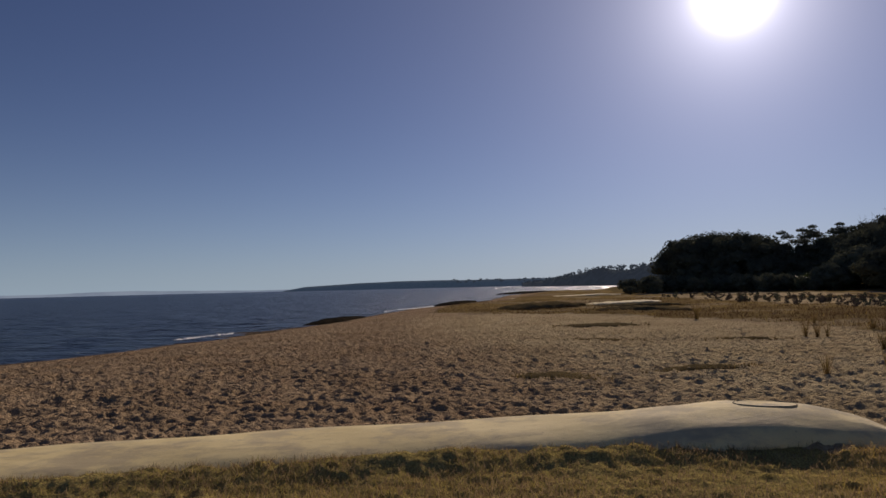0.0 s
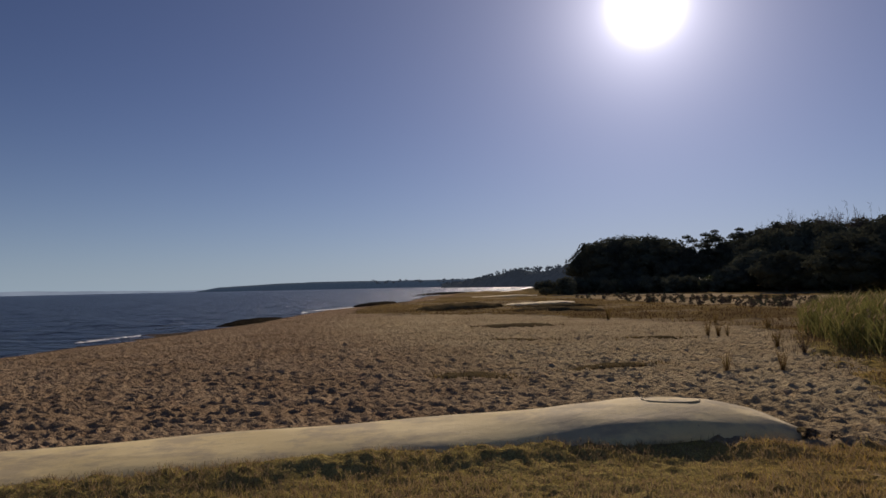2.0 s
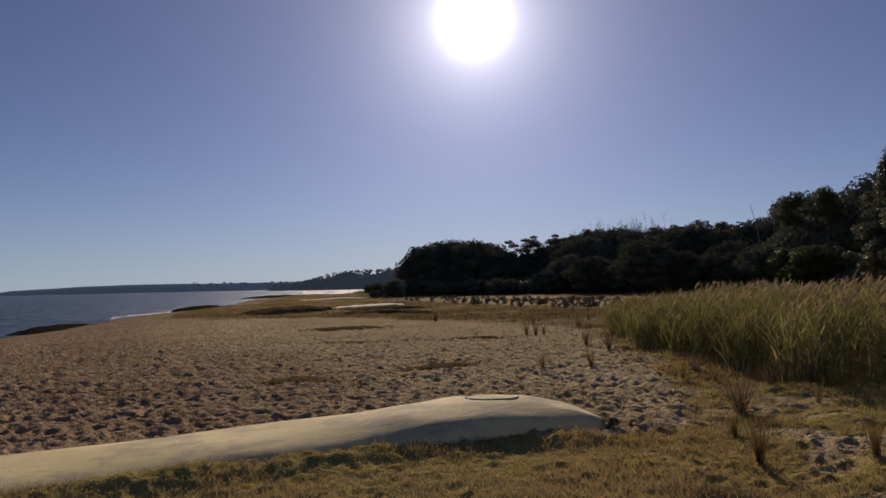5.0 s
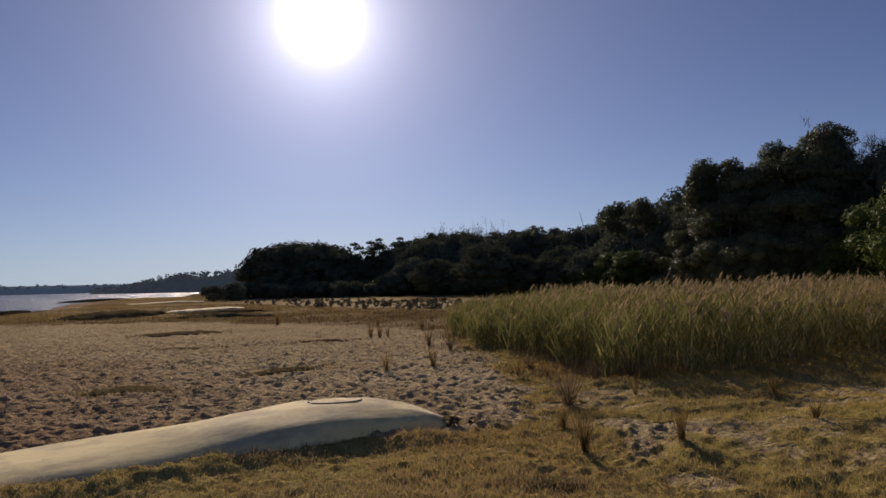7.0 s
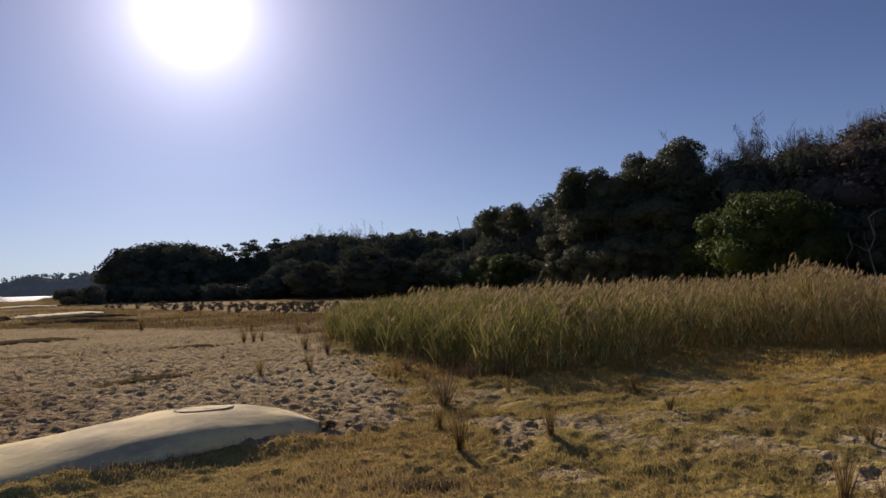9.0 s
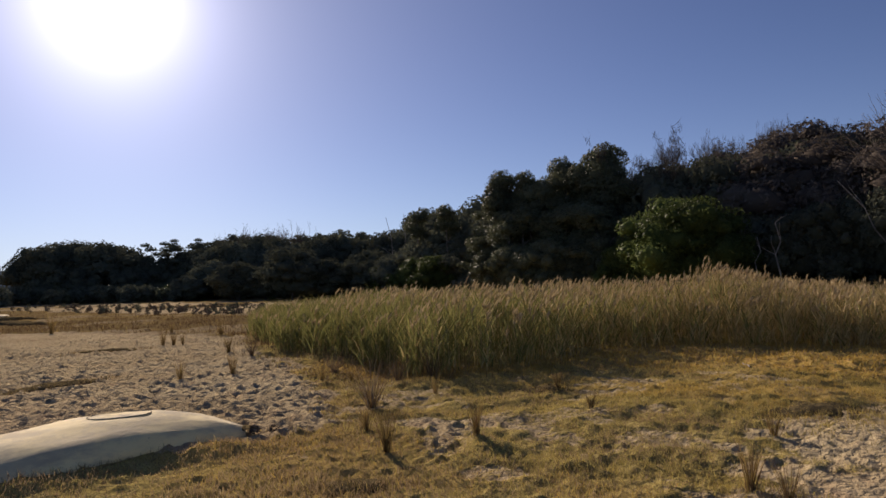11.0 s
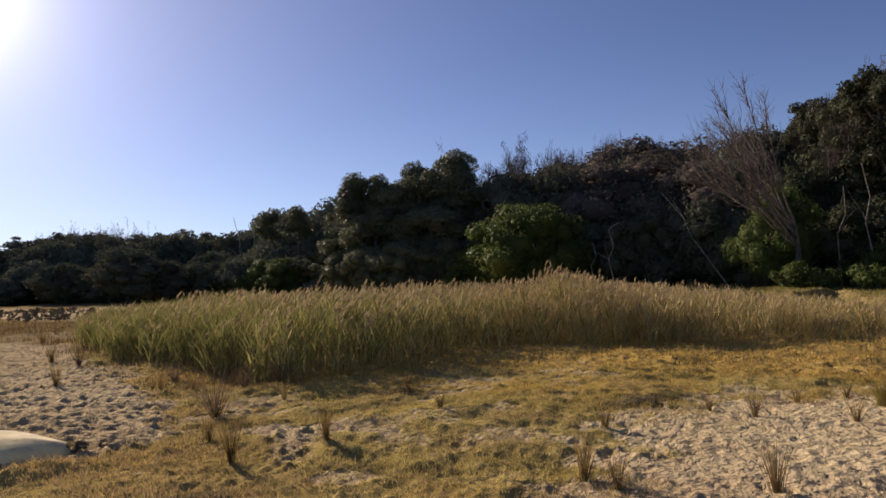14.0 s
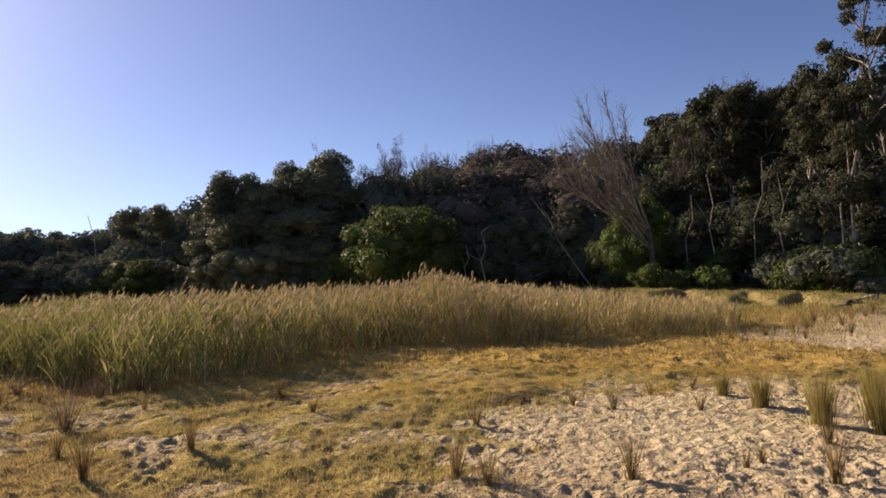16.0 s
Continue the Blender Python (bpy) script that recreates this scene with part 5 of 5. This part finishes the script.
def turf(name, seed, count, area, near, far, length, width, label):
    """Grass blades where the ground is grassy. area: azimuth range."""
    g = np.random.default_rng(seed)
    az = np.radians(g.uniform(*area, count))
    r = np.sqrt(g.uniform(near**2, far**2, count)) if near < 12 else near * (far / near) ** g.random(count)
    x, y = r * np.sin(az), r * np.cos(az)
    z, grass, dry, wet_shade, pale = ground_z(x, y)
    patch = fbm(x * 1.1, y * 1.1, 160)
    keep = ((grass * (0.25 + 1.5 * patch) > g.uniform(0.25, 0.95, count)) | ((grass < 0.5) & (x > 4.5) & (y < 2.5) & (g.random(count) < 0.035 + 0.3 * steps(patch, 0.55, 0.75)))) & (edge_distance(x, y, [(p[0], p[1] + 0.45) for p in TUBE_LINE] + [(p[0], p[1] - 0.45) for p in TUBE_LINE[::-1]]) > 0)
    x, y, z, dry, patch = x[keep], y[keep], z[keep], dry[keep], patch[keep]
    n = len(x)
    base = np.stack([x, y, z - 0.01], 1)
    up = unit(np.stack([g.normal(0, 0.5, n), g.normal(0, 0.5, n), np.ones(n)], 1))
    L = length * g.uniform(0.5, 1.3, n) * (0.4 + 1.2 * patch)
    if near > 10:
        L *= np.interp(np.hypot(x, y), (12, 24), (0.4, 1.0))
    v, q = spikes(g, base, base + up * L[:, None], width)
    mi = (g.random(n) < dry * 0.85).astype(int)
    far_belt = steps(np.hypot(x, y), 17, 24) * steps(np.degrees(np.arctan2(x, y)), 50, 42)
    mi[g.random(n) < 0.15 + 0.55 * steps(fbm(x * 0.8, y * 0.8, 171), 0.45, 0.65) * (1 - 0.6 * dry)] = 2
    round_ = np.degrees(np.arctan2(x, y))
    # backlit dullness painted in: brown and rusty blades on the sunward side
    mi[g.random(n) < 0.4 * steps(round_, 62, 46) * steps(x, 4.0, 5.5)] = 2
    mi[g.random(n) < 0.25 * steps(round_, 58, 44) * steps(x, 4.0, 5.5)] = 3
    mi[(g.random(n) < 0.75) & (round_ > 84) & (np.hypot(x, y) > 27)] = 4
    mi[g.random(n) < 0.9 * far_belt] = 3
    mi[g.random(n) < 0.7 * steps(x, 6.5, 4.0) * steps(y, 9, 8)] = 2
    return tagged(new(name, mesh_data(name, v, None, q, mats=(M_TURF, M_DRY, M_STALE, M_RUST, M_REED), tmat=mi)), label, "grass", kind="stuff")


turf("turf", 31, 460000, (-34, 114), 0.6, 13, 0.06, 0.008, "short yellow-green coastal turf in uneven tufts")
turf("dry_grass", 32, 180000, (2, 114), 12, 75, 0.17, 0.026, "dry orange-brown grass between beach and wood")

# ------------------------------------------------------------------ rush tufts standing in the sand and turf


def make_tuft(seed, high, count, spread, mats, label, foot=0.024):
    g = np.random.default_rng(seed)
    a, rr = g.uniform(0, 2 * math.pi, count), np.abs(g.normal(0, foot, count)) * high * 2
    base = np.stack([np.cos(a) * rr, np.sin(a) * rr, np.full(count, -0.03)], 1)
    up = unit(np.stack([np.cos(a) * spread * g.uniform(0, 1, count), np.sin(a) * spread * g.uniform(0, 1, count), np.ones(count)], 1) + g.normal(0, 0.06, (count, 3)))
    v, q = blades(g, base, up, high * g.uniform(0.5, 1.05, count), np.full(count, 0.005), np.stack([np.cos(a) * 0.12, np.sin(a) * 0.12, np.full(count, -0.03)], 1), 3)
    tuft = tagged(new("rush_tuft"), label, "rush tuft", group="rush tufts")
    mi = (g.random(count) < 0.45).astype(int)
    part("tuft", mesh_data("tuft", v, q, mats=mats, qmat=np.concatenate([mi] * 3)), tuft)
    return tuft


TUFT_A = make_tuft(1, 0.50, 85, 0.2, (M_RUSH, M_RUST), "upright brown-green rush tuft growing from the sand")
TUFT_B = make_tuft(2, 0.60, 430, 0.15, (M_SEDGE, M_RUSH), "tall dense straw-green sedge clump growing from the sand", 0.055)
TUFT_C = make_tuft(3, 0.38, 62, 0.32, (M_RUST, M_RUSH), "small rusty brown rush tuft")
TUFT_D = make_tuft(4, 0.75, 120, 0.5, (M_RUST, M_BROWN), "thin open brown dry shrub-like tuft")
for ob, spots in ((TUFT_A, ((5.6, 1.2, 1.0), (5.7, -0.2, 0.9), (5.8, -1.7, 0.9), (5.8, 3.8, 0.85), (5.0, 4.3, 0.9), (7.1, 10.9, 0.9), (8.3, 8.6, 0.8), (8.6, 8.2, 0.6), (8.2, 10.9, 0.9), (10.7, 14.4, 1.1), (11.4, 18.4, 1.1), (11.8, 18.5, 1.0), (12.1, 18.5, 0.8), (14.4, 19.8, 1.2), (14.7, 23.2, 1.1), (12.9, 28.7, 1.7))),
                  (TUFT_B, ((9.6, -1.5, 0.6), (8.8, -1.8, 0.75), (7.9, -2.2, 0.9), (7.6, -2.68, 0.88), (8.35, -2.85, 0.9), (9.4, -3.2, 0.8))),
                  (TUFT_C, ((5.4, 0.9, 0.9), (7.0, -2.0, 0.9), (6.2, -1.15, 0.55), (6.35, -1.3, 0.6), (7.6, 1.4, 0.9), (9.8, -0.6, 0.8), (8.7, -0.1, 0.8), (8.6, -1.1, 0.8), (9.1, 6.5, 0.9), (9.2, 4.6, 0.8), (7.9, 3.5, 0.8), (9.8, 4.9, 0.7), (5.7, 5.2, 1.0), (8.2, 6.1, 0.8), (9.0, 0.4, 0.7), (10.2, -1.2, 0.7), (18.4, -3.9, 1.3), (19.6, -4.8, 1.2), (20.6, -5.4, 1.5), (21.6, -6.6, 1.3), (22.8, -6.2, 1.4), (24.0, -7.6, 1.6), (25.2, -8.4, 1.4), (19.0, -6.0, 1.1), (20.2, -7.4, 1.2), (22.2, -8.2, 1.4), (26.4, -9.0, 1.6), (17.6, -4.6, 1.0))),
                  (TUFT_D, ((6.9, 6.2, 1.0), (9.3, 7.0, 0.8), (8.9, 7.4, 0.7), (9.0, 9.0, 0.6), (10.3, 13.0, 0.7)))):
    for x, y, s in spots:
        m = pose(x, y, zat(x, y), 0, 0, rnd.uniform(0, 360)) @ Matrix.Diagonal((s, s, s * rnd.uniform(0.9, 1.1), 1))
        put(ob, m)
# low mats of creeping weed and grass on the sand
for x0, y0, x1, y1, half, high, seed in ((4.6, 12.2, 6.7, 12.6, 0.3, 0.13, 4), (8.8, 18.6, 10.5, 17.9, 0.3, 0.13, 5), (2.1, 12.5, 3.5, 11.6, 0.5, 0.12, 6), (6.4, 26.4, 9.4, 25.8, 0.8, 0.18, 7), (5.2, 20.0, 6.9, 19.2, 0.4, 0.09, 8),
                                         (7, 46, 14, 50, 1.5, 0.5, 9), (12.4, 41.6, 17, 38, 1.3, 0.32, 10), (14, 47, 20, 45, 1.2, 0.3, 11),
                                         (3.95, 4.15, 4.35, 3.5, 0.24, 0.10, 12), (8.8, 5.2, 9.3, 4.5, 0.28, 0.10, 13), (8.7, 1.7, 9.5, 0.7, 0.3, 0.12, 14)):
    mat = mound("weed_patch", M_MAT, [(x0, y0), ((x0 + x1) / 2, (y0 + y1) / 2 + 0.1), (x1, y1)], half, high * 0.95, "low brown mat of creeping weed and grass on the sand", "weed patch", "weed patches", seed)
    g = np.random.default_rng(seed)
    n = 900
    t = np.clip(g.normal(0.5, 0.24, n), 0, 1)
    off = g.normal(0, 0.45, n) * half
    long = math.hypot(x1 - x0, y1 - y0)
    px = x0 + (x1 - x0) * (1.2 * t - 0.1) - off * (y1 - y0) / long
    py = y0 + (y1 - y0) * (1.2 * t - 0.1) + off * (x1 - x0) / long
    foot = np.stack([px, py, ground_z(px, py, False)[0] - 0.01], 1)
    rise_ = unit(np.stack([g.normal(0, 0.6, n), g.normal(0, 0.6, n), np.ones(n)], 1))
    v, q = spikes(g, foot, foot + rise_ * (g.uniform(0.5, 1.4, n) * (0.025 + high * 0.45))[:, None], 0.006 + 0.0007 * y0)
    tagged(part("grass", mesh_data("grass", v, None, q, mats=(M_RUSH, M_STALE, M_MAT), tmat=g.integers(0, 3, n)), mat), kind="stuff")


def scatter_stems(name, seed, count, poly, high, width, mats, label, category, soft=0.8):
    """Loose upright stems thinning out towards the edge of an area."""
    g = np.random.default_rng(seed)
    xs, ys = [p[0] for p in poly], [p[1] for p in poly]
    x, y = g.uniform(min(xs) - 1, max(xs) + 1, count), g.uniform(min(ys) - 1, max(ys) + 1, count)
    e = edge_distance(x, y, poly)
    keep = (g.random(count) < steps(e, soft, -soft)) & (fbm(x * 1.4, y * 1.4, seed) > g.uniform(0.3, 0.65, count))
    x, y = x[keep], y[keep]
    n = len(x)
    base = np.stack([x, y, ground_z(x, y, False)[0] - 0.02], 1)
    up = unit(np.stack([g.normal(0, 0.22, n), g.normal(0, 0.22, n), np.ones(n)], 1))
    v, q = spikes(g, base, base + up * (high * g.uniform(0.4, 1.2, n))[:, None], width)
    return tagged(new(name, mesh_data(name, v, None, q, mats=mats, tmat=g.integers(0, len(mats), n))), label, category, kind="stuff")


scatter_stems("rusty_stems", 201, 16000, [(14.6, 19.5), (12.4, 16.6), (10.6, 13.2), (9.2, 10.2), (8.6, 7.8), (9.0, 6.2), (10.4, 5.6), (11.6, 5.7), (10.2, 7.0), (10.6, 10.4), (12.4, 14.6)], 0.24, 0.009, (M_RUST, M_BROWN, M_RUSH), "loose rusty stems in front of the reeds", "stems")
scatter_stems("straw_stems", 202, 18000, [(17.6, -2.0), (21, -2.4), (28, -4.5), (33, -9), (27, -9), (21, -7), (18, -5)], 0.3, 0.014, (M_TURF, M_RUST, M_STEM), "loose straw-coloured dune grass below the bank", "grass", 1.5)
scatter_stems("bank_grass", 203, 50000, [(40, 2), (39, -2), (37.5, -5), (33, -8), (28, -9.5), (27, -12), (38, -14), (45, -7), (45, 0)], 0.16, 0.03, (M_REED, M_TURF, M_REED), "green grass on the lip of the bank", "grass", 1.0)

# small dark weeds along the foot of the tube
WEED = make_shrub(121, 0.22, M_BROWN, "small dark weed at the foot of the sand tube", "weed", 0.9, 14, 260, 0.03)
for x, y, s in ((2.05, 6.76, 0.75), (1.2, 6.85, 0.4), (-0.9, 6.92, 0.4), (-2.0, 6.85, 0.45), (2.7, 6.6, 0.4), (5.05, 6.3, 0.6), (5.2, 6.15, 0.5)):
    m = pose(x, y, zat(x, y), 0, 0, rnd.uniform(0, 360)) @ Matrix.Diagonal((s, s, s, 1))
    put(WEED, m)["group"] = "weeds along the tube"

# driftwood
def stick(x0, y0, x1, y1, r, label, lift=0.02, group="driftwood"):
    st = Sticks()
    g = np.random.default_rng(int(x0 * 10))
    a, b = Vector((x0, y0, zat(x0, y0) + lift)), Vector((x1, y1, zat(x1, y1) + lift * 2))
    pts = [a.lerp(b, t) + Vector(g.normal(0, r * 0.8, 3)) * (0 if t in (0, 1) else 1) for t in (0, 0.25, 0.5, 0.75, 1)]
    st.add(pts, [r, r * 1.1, r, r * 0.8, r * 0.5], 6)
    return tagged(new("driftwood", st.mesh("driftwood", M_BLEACHED)), label, "driftwood", group=group)


stick(9.1, -0.1, 9.45, -0.05, 0.014, "small bleached stick on the sand")
stick(12.7, 2.7, 13.3, 2.95, 0.012, "thin dry stick in the short grass")
stick(30.6, -9.6, 32.2, -11.4, 0.09, "bleached drift log below the bank", 0.08)
stick(29.9, -8.9, 31.0, -9.9, 0.06, "forked grey driftwood below the bank", 0.06)
